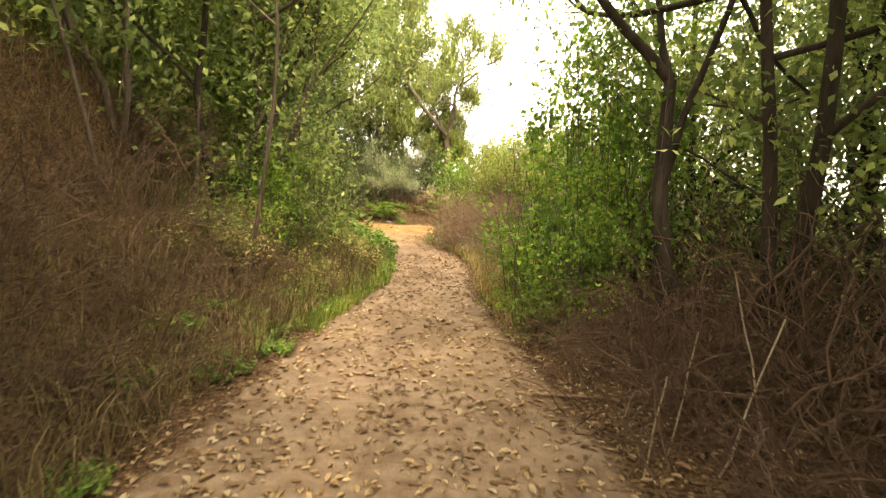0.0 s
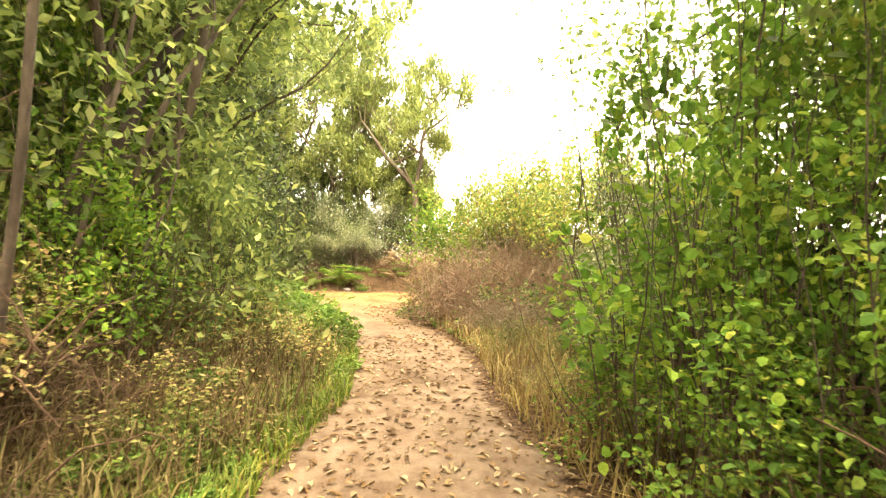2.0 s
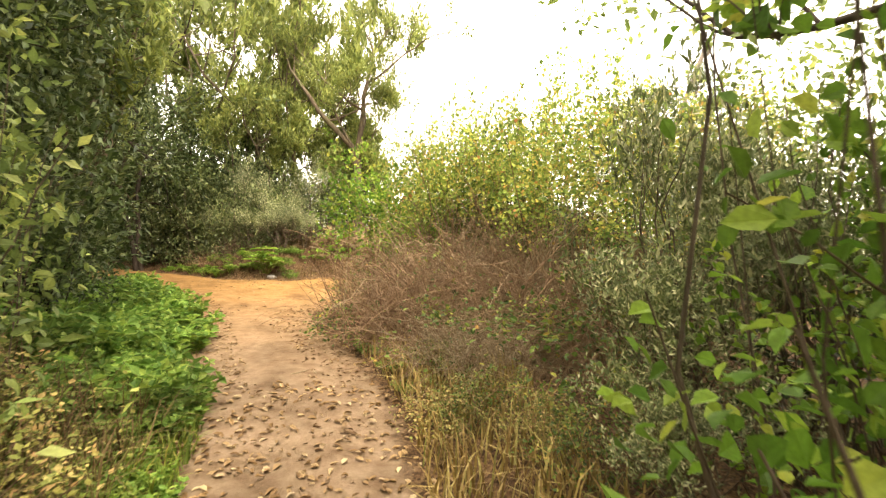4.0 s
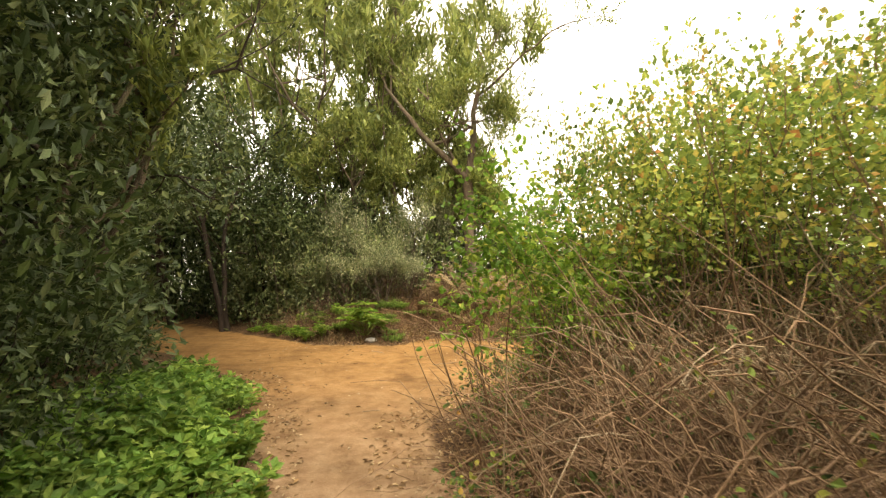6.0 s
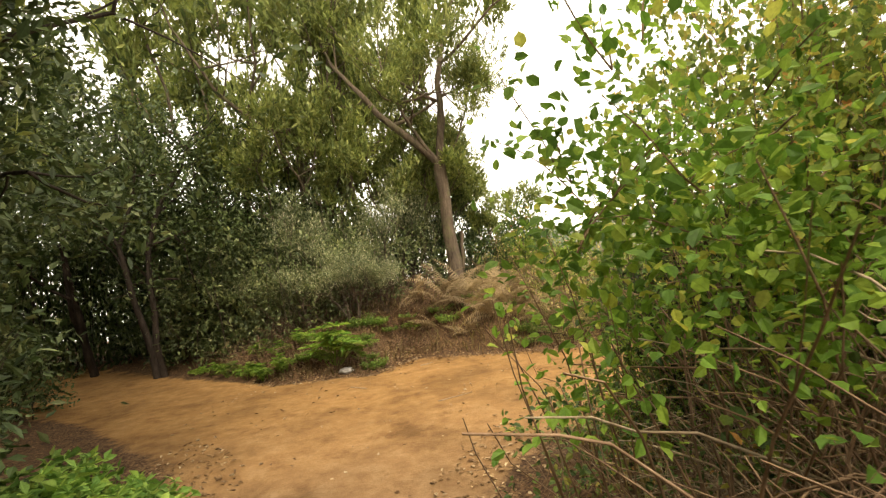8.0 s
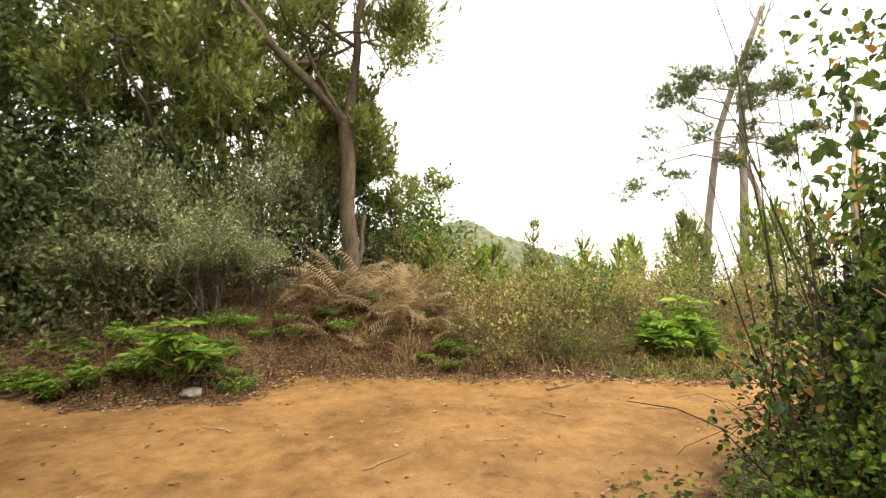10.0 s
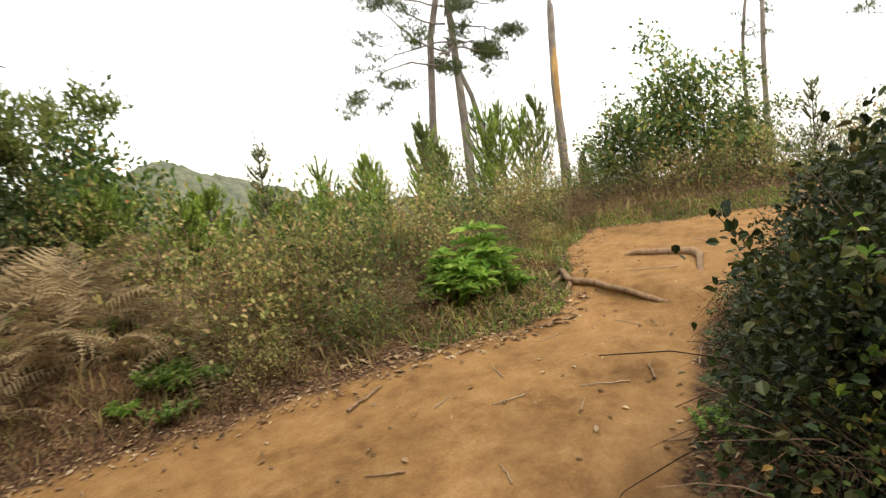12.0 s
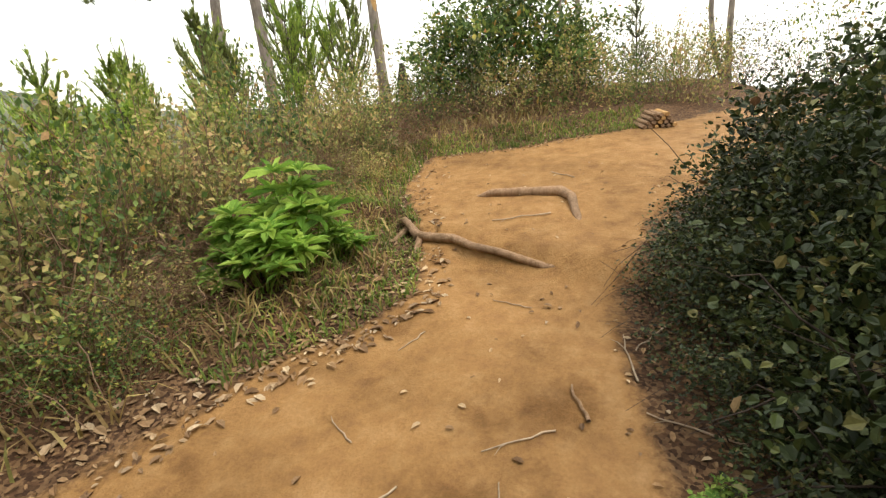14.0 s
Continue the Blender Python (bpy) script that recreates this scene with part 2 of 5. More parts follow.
def joined(*pieces):
    vs, fs, k = [], [], 0
    for v, f in pieces:
        vs.append(v)
        fs.append(f + k)
        k += len(v)
    return np.concatenate(vs), np.concatenate(fs)


def unit(a):
    return a / np.maximum(np.linalg.norm(a, axis=-1, keepdims=True), 1e-9)


def tubes(P, R, sides=5):
    """Tubes round n lines of k points each, with a radius at every point."""
    P, R = np.asarray(P, float), np.asarray(R, float)
    n, k = P.shape[:2]
    R = np.broadcast_to(R, (n, k))
    T = unit(np.gradient(P, axis=1))
    U = unit(np.cross(T, np.array([0.31, 0.52, 0.23])))
    W = np.cross(T, U)
    a = np.arange(sides) * 2 * np.pi / sides
    V = P[:, :, None] + R[:, :, None, None] * (np.cos(a)[:, None] * U[:, :, None] + np.sin(a)[:, None] * W[:, :, None])
    i = np.arange(n)[:, None, None] * k * sides + np.arange(k - 1)[None, :, None] * sides
    s, s2 = np.arange(sides), (np.arange(sides) + 1) % sides
    F = np.stack([i + s, i + s2, i + sides + s2, i + sides + s], -1).reshape(-1, 4)
    return V.reshape(-1, 3), F


def leaves(P, out, length, width, rng, spread=0.7, lift=1.0, cup=0.12, hexa=False, droop=0.0):
    """Leaves at P that grow towards out: folded lozenges, or fuller six-cornered blades."""
    n = len(P)
    D = unit(out + rng.normal(0, spread, (n, 3)) + np.array([0, 0, -droop]))
    S = unit(np.cross(D, rng.normal(0, 0.55, (n, 3)) + np.array([0, 0, lift])))
    N = np.cross(S, D)
    s = rng.uniform(0.6, 1.3, (n, 1))
    L, W = length * s, width * s * rng.uniform(0.85, 1.15, (n, 1))
    if not hexa:
        V = np.stack([P, P + D * L * 0.45 + S * W / 2 + N * W * cup, P + D * L, P + D * L * 0.45 - S * W / 2 + N * W * cup], 1)
        return V.reshape(-1, 3), np.arange(4 * n).reshape(-1, 4)
    tip = P + D * L - N * L * 0.12
    V = np.stack([P, P + D * L * 0.28 + S * W * 0.45 + N * W * cup, P + D * L * 0.68 + S * W * 0.4 + N * W * cup, tip,
                  P + D * L * 0.68 - S * W * 0.4 + N * W * cup, P + D * L * 0.28 - S * W * 0.45 + N * W * cup], 1)
    b = np.arange(n)[:, None] * 6
    F = np.concatenate([b + np.array([0, 1, 2, 3]), b + np.array([0, 3, 4, 5])])
    return V.reshape(-1, 3), F


def arcs(base, direction, length, sag, rng, k=7, wobble=0.05):
    """Bent canes: each leaves its base along direction and sinks by sag towards its tip."""
    n = len(base)
    s = np.linspace(0, 1, k)[None, :, None]
    L = np.asarray(length).reshape(-1, 1, 1)
    P = base[:, None] + unit(direction)[:, None] * L * s
    P[..., 2] -= np.asarray(sag).reshape(-1, 1) * (s[..., 0] ** 2) * L[..., 0]
    drift = np.cumsum(rng.normal(0, wobble, (n, k, 3)), 1) * L / k * 2
    drift[:, 0] = 0
    return P + drift


def grow(base, heading, length, radius, depth, rng, fork=3, bend=0.25, up=0.1, shrink=0.68, spread=0.75, k=6):
    """A limb and its boughs: lists of lines with radii, and the tips with their directions."""
    lines, radii, tips = [], [], []

    def limb(p, d, L, r, level):
        pts = [p]
        for _ in range(k - 1):
            d = unit(d + rng.normal(0, bend, 3) * 0.6 + np.array([0, 0, up]))
            p = p + d * L / (k - 1)
            pts.append(p)
        end = r * (0.62 if level else 0.3)
        lines.append(pts)
        radii.append(np.linspace(r, end, k))
        if level == 0:
            tips.extend((q, d) for q in pts[2:])
            return
        for j in range(fork):
            start = pts[-1] if j < 2 else pts[rng.integers(k // 2, k - 1)]
            limb(start, unit(d + rng.normal(0, spread, 3)), L * shrink * rng.uniform(0.75, 1.2), end * (0.95 if j == 0 else 0.7), level - 1)

    limb(np.array(base, float), np.array(heading, float), length, radius, depth)
    return np.array(lines), np.array(radii), np.array([t for t, _ in tips]), np.array([d for _, d in tips])


def dome(n, rx, ry, h, rng, shell=0.45, low=0.0):
    """Points in a dome on the ground, denser towards its outside."""
    d = unit(rng.normal(0, 1, (n, 3)))
    d[:, 2] = np.abs(d[:, 2])
    r = rng.uniform(shell, 1.0, (n, 1)) ** 0.7
    p = d * r * np.array([rx, ry, h])
    p[:, 2] = low + p[:, 2] * (1 - low / h)
    return p, d


def smooth(a, b, v):
    t = np.clip((v - a) / (b - a), 0, 1)
    return t * t * (3 - 2 * t)


# ---- the ground ----
TRAIL = np.array([
    (1.35, -4), (1.3, 0), (1.15, 2.5), (1.0, 3.6), (0.72, 5), (0.4, 7), (0.42, 8.7), (0.1, 10.2), (-0.5, 11.8), (-0.6, 12.8),
    (0.0, 13.8), (0.7, 14.0), (1.5, 14.5), (2.4, 14.7), (3.4, 14.9), (4.4, 14.75), (6.4, 13.9), (8.5, 12.6), (12, 11),
    (12.5, 12.5), (9.2, 13.9), (7.8, 14.8), (6.9, 16.2), (6.4, 17.3), (5.2, 17.1), (4.2, 16.5), (3.3, 16.15), (2.8, 16.3), (2.3, 16.62),
    (1.5, 16.8), (0.7, 17.05), (0.0, 17.4), (-0.6, 17.5), (-1.1, 17.8), (-1.65, 16.95), (-2.9, 17.15), (-5, 18.9), (-9, 22.5),
    (-11, 21.0), (-8.3, 18.6), (-5, 16.2), (-3, 14.2), (-2.2, 12.6), (-1.5, 10.2), (-0.85, 8.5), (-0.75, 7), (-1.05, 5.2), (-1.25, 3), (-1.3, -4)])


def trail_depth(x, y):
    """How far inside the trail's outline a place lies, in metres; below zero outside."""
    x, y = np.asarray(x, float), np.asarray(y, float)
    best, inside = np.full(x.shape, 1e9), np.zeros(x.shape, bool)
    for (ax, ay), (bx, by) in zip(TRAIL, np.roll(TRAIL, -1, 0)):
        ex, ey = bx - ax, by - ay
        t = np.clip(((x - ax) * ex + (y - ay) * ey) / (ex * ex + ey * ey), 0, 1)
        best = np.minimum(best, np.hypot(x - ax - t * ex, y - ay - t * ey))
        if ay != by:
            inside ^= ((ay > y) != (by > y)) & (x < ax + (y - ay) / (by - ay) * ex)
    return np.where(inside, best, -best)


def lumps(x, y, size, seed):
    """Gentle unevenness from a few crossing waves."""
    r = np.random.default_rng(seed)
    total = 0
    for _ in range(7):
        a, f, p = r.uniform(0, 2 * np.pi), r.uniform(0.6, 1.7) / size, r.uniform(0, 6.3)
        total = total + np.sin((x * np.cos(a) + y * np.sin(a)) * f * 2 * np.pi + p)
    return total / 7


def land(x, y, depth=None):
    """The ground's height."""
    x, y = np.asarray(x, float), np.asarray(y, float)
    d = trail_depth(x, y) if depth is None else depth
    out = np.maximum(-d, 0)
    z = np.interp(y, [-6, 0, 4, 6.5, 9, 12, 15, 30], [-0.6, -0.43, -0.33, -0.2, -0.05, 0.03, 0.1, 0.1])
    middle = np.interp(y, [-4, 5, 9, 12, 14, 18], [0, 0, -0.4, -1.3, -2.5, -6])
    left = smooth(0, 0.6, middle - x) * smooth(17.5, 14, y + 0.0 * x)
    z = z + left * (smooth(0.2, 2.6, out) * (0.75 + 0.55 * smooth(9, 5, y)) + 0.12 * np.maximum(out - 2.6, 0))
    z = z + (1 - left) * 0.12 * smooth(0, 0.8, out)
    z = z + 1.25 * np.exp(-(((x + 4.1) / 0.85) ** 4 + ((y - 4.6) / 1.3) ** 4))
    z = z + 0.85 * np.exp(-((x + 0.4) ** 2 + (y - 19.5) ** 2) / 1.7 ** 2) * smooth(-0.1, 0.8, out)
    z = z + 0.30 * np.exp(-((x + 2.6) ** 2 + (y - 18.6) ** 2) / 1.5 ** 2) * smooth(0, 0.8, out)
    step = x - (np.interp(y, [14.6, 15.1, 15.4, 15.7, 16.1, 16.45, 16.8], [3.6, 3.7, 3.79, 3.86, 4.1, 4.15, 4.55]) - 0.08 + 0.03 * np.sin(y * 9))
    z = z + smooth(0, 0.16, step) * 0.12 * smooth(18.5, 17.2, y) * smooth(12.5, 14, y) + 0.035 * np.clip(step, 0, 4) * smooth(12.5, 14, y)
    z = z - 0.24 * np.maximum(y - 20.5 - 0.12 * np.maximum(x - 3, 0), 0) * smooth(-3, 2, x) - 0.25 * np.maximum(x - 13, 0)
    z = z + 0.018 * lumps(x, y, 0.9, 3) + 0.05 * lumps(x, y, 2.7, 4) * smooth(0, 1, out) + 0.006 * lumps(x, y, 0.23, 5)
    far = np.hypot(x, y - 10)
    return np.where(far > 26, z * 0 + np.maximum(-0.17 * (far - 26), -420) + np.clip(z, -3, 2) * np.exp(-(far - 26) / 6), z)


def floor_at(x, y):
    return float(land(np.array([x]), np.array([y]))[0])


def stretch(lo, hi, step, far):
    tail = np.cumsum(step * 1.25 ** np.arange(1, 40))
    tail = tail[tail < far]
    return np.concatenate([lo - tail[::-1], np.arange(lo, hi, step), hi + tail])


gx, gy = stretch(-5.0, 9.5, 0.095, 3000.0), stretch(-1.0, 20.0, 0.095, 3000.0)
GX, GY = np.meshgrid(gx, gy)
GD = trail_depth(GX, GY)
GZ = land(GX, GY, GD)
nx, ny = len(gx), len(gy)
cell = (np.arange(ny - 1)[:, None] * nx + np.arange(nx - 1)).ravel()
ground = tagged(new("ground", mesh("ground", np.stack([GX, GY, GZ], -1), np.stack([cell, cell + 1, cell + nx + 1, cell + nx], -1), EARTH, True)),
                "ochre trodden earth trail with leaf litter and dark humus beside it", "ground", kind="structure")
for key, value in (("trodden", smooth(-0.22, 0.3, GD)), ("ochre", smooth(9.0, 16.0, GY + 0.3 * lumps(GX, GY, 2, 9)))):
    ground.data.attributes.new(key, "FLOAT", "POINT").data.foreach_set("value", value.astype(np.float32).ravel())


# ---- far hills ----
def hill(name, label, peaks, cx, cy, half, n):
    """A wooded hill, its skin broken into crowns."""
    u = np.linspace(-half, half, n)
    X, Y = np.meshgrid(u + cx, u + cy)
    Z = np.full(X.shape, -130.0)
    for px, py, top, w in peaks:
        Z = np.maximum(Z, top + 3 - np.hypot(np.hypot(X - px, Y - py), 12) * w)
    Z = Z + 5.0 * lumps(X, Y, 60, 11) + 1.6 * lumps(X, Y, 17, 12) + np.random.default_rng(5).normal(0, 0.9, X.shape)
    c = (np.arange(n - 1)[:, None] * n + np.arange(n - 1)).ravel()
    return tagged(new(name, mesh(name, np.stack([X, Y, Z], -1), np.stack([c, c + 1, c + n + 1, c + n], -1), FARWOOD, True)), label, "hill", kind="structure")


hill("backdrop", "distant rounded hill covered in green woods", [(172, 482, 38, 0.62), (205, 470, 21, 0.5), (120, 520, 30, 0.45), (230, 470, 8, 0.5)], 170, 470, 240, 150)
hill("backdrop", "low far wooded ridge across the valley", [(535, 735, -36, 0.25), (640, 690, -52, 0.2), (420, 800, -30, 0.25)], 520, 740, 330, 90)


# ---- kinds of plants ----
def rooted(ob, x, y, scale=1.0, turn=0.0, sink=0.03, tall=1.0, z=None):
    """Stands a plant on the ground."""
    s = (scale, scale, scale * tall)
    m = pose(x, y, (floor_at(x, y) if z is None else z) - sink * scale, 0, 0, turn) @ Matrix.Diagonal((*s, 1))
    ob.matrix_basis = m
    return ob


def again(ob, x, y, scale=1.0, turn=0.0, sink=0.03, tall=1.0, label="", z=None):
    """Another plant of the same kind."""
    c = copy_thing(ob, Matrix())
    if label:
        c["label"] = label
    return rooted(c, x, y, scale, turn, sink, tall, z)


def stand(kinds, places, rng, sink=0.03):
    """Sets plants of the kinds in turn at places of (x, y, scale, tallness); the first of each kind is the one already built."""
    fresh = set()
    for i, (x, y, s, tall) in enumerate(places):
        ob = kinds[i % len(kinds)]
        put_it = rooted if ob.name not in fresh else again
        fresh.add(ob.name)
        put_it(ob, x, y, s, rng.uniform(0, 360), sink, tall)


def wood(P, R, bark, ob, sides=5):
    """Each stem that leaves the ground is a part; its boughs are one more."""
    low = P[:, 0, 2] < 0.11
    for p, r in zip(P[low], R[low]):
        part("trunk", mesh("trunk", *tubes(p[None], r[None], max(sides, 7)), bark, True), ob)
    if (~low).any():
        part("bough_mass", mesh("bough_mass", *tubes(P[~low], R[~low], sides), bark, True), ob)


def broadleaf(name, label, category, leaf_mat, bark, seed, height=4.0, trunks=2, depth=3, count=5200, leaf=0.085, wide=0.5, lean=0.25, radius=0.07, low=0.25, group="", hexa=False, crown=0.26, fill=0, rx=1.2, base=0.6, clear=0.0, bend=0.25):
    """A many-stemmed evergreen tree: boughs first, then leaf sprays about their tips."""
    rng = np.random.default_rng(seed)
    ob = thing(name, label, category, group)
    P, R, tips, dirs = [], [], [], []
    for i in range(trunks):
        a = rng.uniform(0, 6.28)
        b = np.array([np.cos(a), np.sin(a), 0]) * 0.12 * (trunks > 1)
        h = unit(np.array([np.cos(a) * lean, np.sin(a) * lean, 1.0]))
        p, r, t, d = grow(b, h, height * rng.uniform(low, low + 0.15), radius * rng.uniform(0.7, 1.1), depth, rng, bend=bend)
        P.append(p), R.append(r), tips.append(t), dirs.append(d)
    tips, dirs, P, R = np.concatenate(tips), np.concatenate(dirs), np.concatenate(P), np.concatenate(R)
    ok = (P[:, -1, 2] > clear) | (P[:, 0, 2] < 0.01)
    P, R, dirs = P[ok], R[ok], dirs[tips[:, 2] > clear]
    tips = tips[tips[:, 2] > clear]
    wood(P, R, bark, ob)
    pick = rng.integers(0, len(tips), count)
    at = tips[pick] + rng.normal(0, crown, (count, 3)) * np.array([1, 1, 0.75])
    way = dirs[pick]
    if fill:
        c, o = dome(fill // 28, rx, rx, height, rng, 0.4, base)
        at = np.concatenate([at, np.repeat(c, 28, 0) + rng.normal(0, 0.17, (len(c) * 28, 3))])
        way = np.concatenate([way, np.repeat(o, 28, 0)])
    part("crown", mesh("crown", *leaves(at, way * 0.6, leaf, leaf * wide, rng, 0.8, hexa=hexa), leaf_mat), ob)
    return ob


def heath_tree(name, label, category, leaf_mat, bark, seed, height=3.0, trunks=3, depth=3, sprays=1500, needle=0.055, group="", radius=0.045, lean=0.35, low=0.3, spread=0.6, tuft=11, up=0.16):
    """Tree heath: thin crooked stems and upright plumes of needles."""
    rng = np.random.default_rng(seed)
    ob = thing(name, label, category, group)
    P, R, tips, dirs = [], [], [], []
    for i in range(trunks):
        a = rng.uniform(0, 6.28)
        b = np.array([np.cos(a), np.sin(a), 0]) * 0.1 * (trunks > 1)
        p, r, t, d = grow(b, unit(np.array([np.cos(a) * lean, np.sin(a) * lean, 1.0])), height * rng.uniform(low, low + 0.1), radius * rng.uniform(0.7, 1.1), depth, rng, up=up, spread=spread)
        P.append(p), R.append(r), tips.append(t), dirs.append(d)
    tips, dirs = np.concatenate(tips), np.concatenate(dirs)
    wood(np.concatenate(P), np.concatenate(R), bark, ob)
    pick = rng.integers(0, len(tips), sprays)
    root = tips[pick] + rng.normal(0, 0.09, (sprays, 3))
    axis = unit(dirs[pick] * 0.5 + np.array([0, 0, 0.7]) + rng.normal(0, 0.35, (sprays, 3)))
    along = rng.uniform(0, 0.26, (sprays, tuft, 1))
    at = (root[:, None] + axis[:, None] * along).reshape(-1, 3)
    part("crown", mesh("crown", *leaves(at, np.repeat(axis, tuft, 0) * 0.9, needle, needle * 0.3, rng, 0.55), leaf_mat), ob)
    return ob


def thicket(name, label, leaf_mat, cane_mat, seed, rx=1.0, h=1.6, clumps=150, per=34, leaf=0.06, canes=70, thick=0.006, group="", shell=0.45, low=0.15, wide=0.75, hexa=True, sag=0.75, sigma=0.1, category="bramble bush", bare_low=0.0, splay=1.0, shoots=0):
    """A bramble: arching canes and clumps of leaves on them."""
    rng = np.random.default_rng(seed)
    ob = thing(name, label, category, group)
    a = rng.uniform(0, 6.28, canes)
    base = np.stack([np.cos(a), np.sin(a), 0 * a], 1) * rng.uniform(0, 0.75 * rx, (canes, 1))
    d = np.stack([np.cos(a + rng.normal(0, 0.9, canes)), np.sin(a + rng.normal(0, 0.9, canes)), rng.uniform(0.9, 2.6, canes) / splay], 1)
    line = arcs(base, d, rng.uniform(0.6, 1.05, canes) * h, sag * rng.uniform(0.4, 1.3, canes), rng, 6, 0.06)
    part("cane_mass", mesh("cane_mass", *tubes(line, np.linspace(thick, thick * 0.4, 6) * rng.uniform(0.6, 1.5, (canes, 1)), 3), cane_mat, True), ob)
    c, o = dome(clumps, rx, rx, h, rng, shell, low)
    keep = rng.uniform(0, 1, clumps) < smooth(0.0, max(bare_low, 1e-3), c[:, 2] / h) * 0.9 + 0.1
    c, o = c[keep], o[keep]
    at = np.repeat(c, per, 0) + rng.normal(0, sigma, (len(c) * per, 3)) * np.array([1, 1, 0.8])
    at[:, 2] = np.maximum(at[:, 2], 0.03)
    if shoots:
        top = c[np.argsort(-c[:, 2])[:max(len(c) // 2, 1)]]
        up = arcs(top[rng.integers(0, len(top), shoots)], rng.normal(0, 0.35, (shoots, 3)) + np.array([0, 0, 1.0]), rng.uniform(0.25, 0.6, shoots), 0.2 + np.zeros(shoots), rng, 6, 0.05)
        part("cane_mass", mesh("cane_mass", *tubes(up, np.linspace(0.004, 0.002, 6)[None], 3), cane_mat, True), ob)
        at = np.concatenate([at, np.repeat(up[:, 1:].reshape(-1, 3), 5, 0) + rng.normal(0, 0.03, (shoots * 25, 3))])
        o = np.concatenate([np.repeat(o, per, 0), np.tile([0, 0, 0.4], (shoots * 25, 1))])
    else:
        o = np.repeat(o, per, 0)
    part("foliage", mesh("foliage", *leaves(at, o * 0.7, leaf, leaf * wide, rng, 0.7, hexa=hexa, droop=0.15), leaf_mat), ob)
    return ob


def tangle(name, label, cane_mat, seed, rx=0.9, h=1.2, canes=220, thick=0.005, group="", sag=0.9, category="dead bramble"):
    """Bare dead canes, heaped and interlaced."""
    rng = np.random.default_rng(seed)
    ob = thing(name, label, category, group)
    a = rng.uniform(0, 6.28, canes)
    base = np.stack([np.cos(a), np.sin(a), 0 * a], 1) * rng.uniform(0, rx, (canes, 1))
    base[:, 2] = rng.uniform(0, 0.45 * h, canes) * (rng.uniform(0, 1, canes) < 0.6)
    b = rng.uniform(0, 6.28, canes)
    d = np.stack([np.cos(b), np.sin(b), rng.uniform(0.1, 2.0, canes)], 1)
    line = arcs(base, d, rng.uniform(0.45, 1.05, canes) * h, sag * rng.uniform(0.2, 1.2, canes), rng, 7, 0.075)
    line[..., 2] = np.maximum(line[..., 2], 0.01)
    part("cane_mass", mesh("cane_mass", *tubes(line, np.linspace(thick, thick * 0.4, 7) * rng.uniform(0.5, 1.6, (canes, 1)), 3), cane_mat, True), ob)
    side = line[:, 2:6:2].reshape(-1, 3)
    t = np.stack([rng.normal(0, 1, len(side)), rng.normal(0, 1, len(side)), rng.normal(0.2, 0.7, len(side))], 1)
    part("twig_mass", mesh("twig_mass", *tubes(arcs(side, t, rng.uniform(0.08, 0.35, len(side)), rng.uniform(0, 0.6, len(side)), rng, 2, 0.0), np.linspace(thick * 0.45, thick * 0.2, 2)[None], 3), cane_mat, True), ob)
    return ob


def sapling(name, label, leaf_mat, seed, height=1.2, whorls=11, tufts=9, needle=0.085, group="young pines", fine=0.2, reach=0.27):
    """A young pine: upright leader and candles of needles that point upwards."""
    rng = np.random.default_rng(seed)
    ob = thing(name, label, "young pine", group)
    leader = arcs(np.zeros((1, 3)), np.array([[0.05, 0.02, 1.0]]), [height], [0.0], rng, 8, 0.02)
    lines, rad = [leader[0]], [np.linspace(0.02, 0.006, 8)]
    for w in range(whorls):
        u = 0.12 + 0.8 * w / whorls
        q = np.array([np.interp(u * 7, range(8), leader[0][:, i]) for i in range(3)]) + rng.normal(0, 0.012, 3)
        q[2] += rng.uniform(-0.04, 0.04) * height
        for j in range(4 + w % 3):
            a = rng.uniform(0, 6.28)
            L = height * reach * (1.15 - u) * rng.uniform(0.7, 1.2)
            s = np.linspace(0, 1, 8)[:, None]
            lines.append(q + np.array([np.cos(a), np.sin(a), 0.3]) * L * s + np.array([0, 0, 0.9 * L]) * s ** 2)
            rad.append(np.linspace(0.008, 0.004, 8))
    lines, rad = np.array(lines), np.array(rad)
    wood(lines, rad, BARK, ob, 4)
    at, ax = lines[:, 2:].reshape(-1, 3), unit(np.gradient(lines, axis=1)[:, 2:]).reshape(-1, 3)
    n = tufts
    at = np.repeat(at, n, 0) + np.repeat(ax, n, 0) * rng.uniform(-0.04, 0.05, (len(at) * n, 1))
    part("foliage", mesh("foliage", *leaves(at, np.repeat(ax, n, 0) + np.array([0, 0, 0.5]), needle, needle * fine, rng, 0.55), leaf_mat), ob)
    return ob


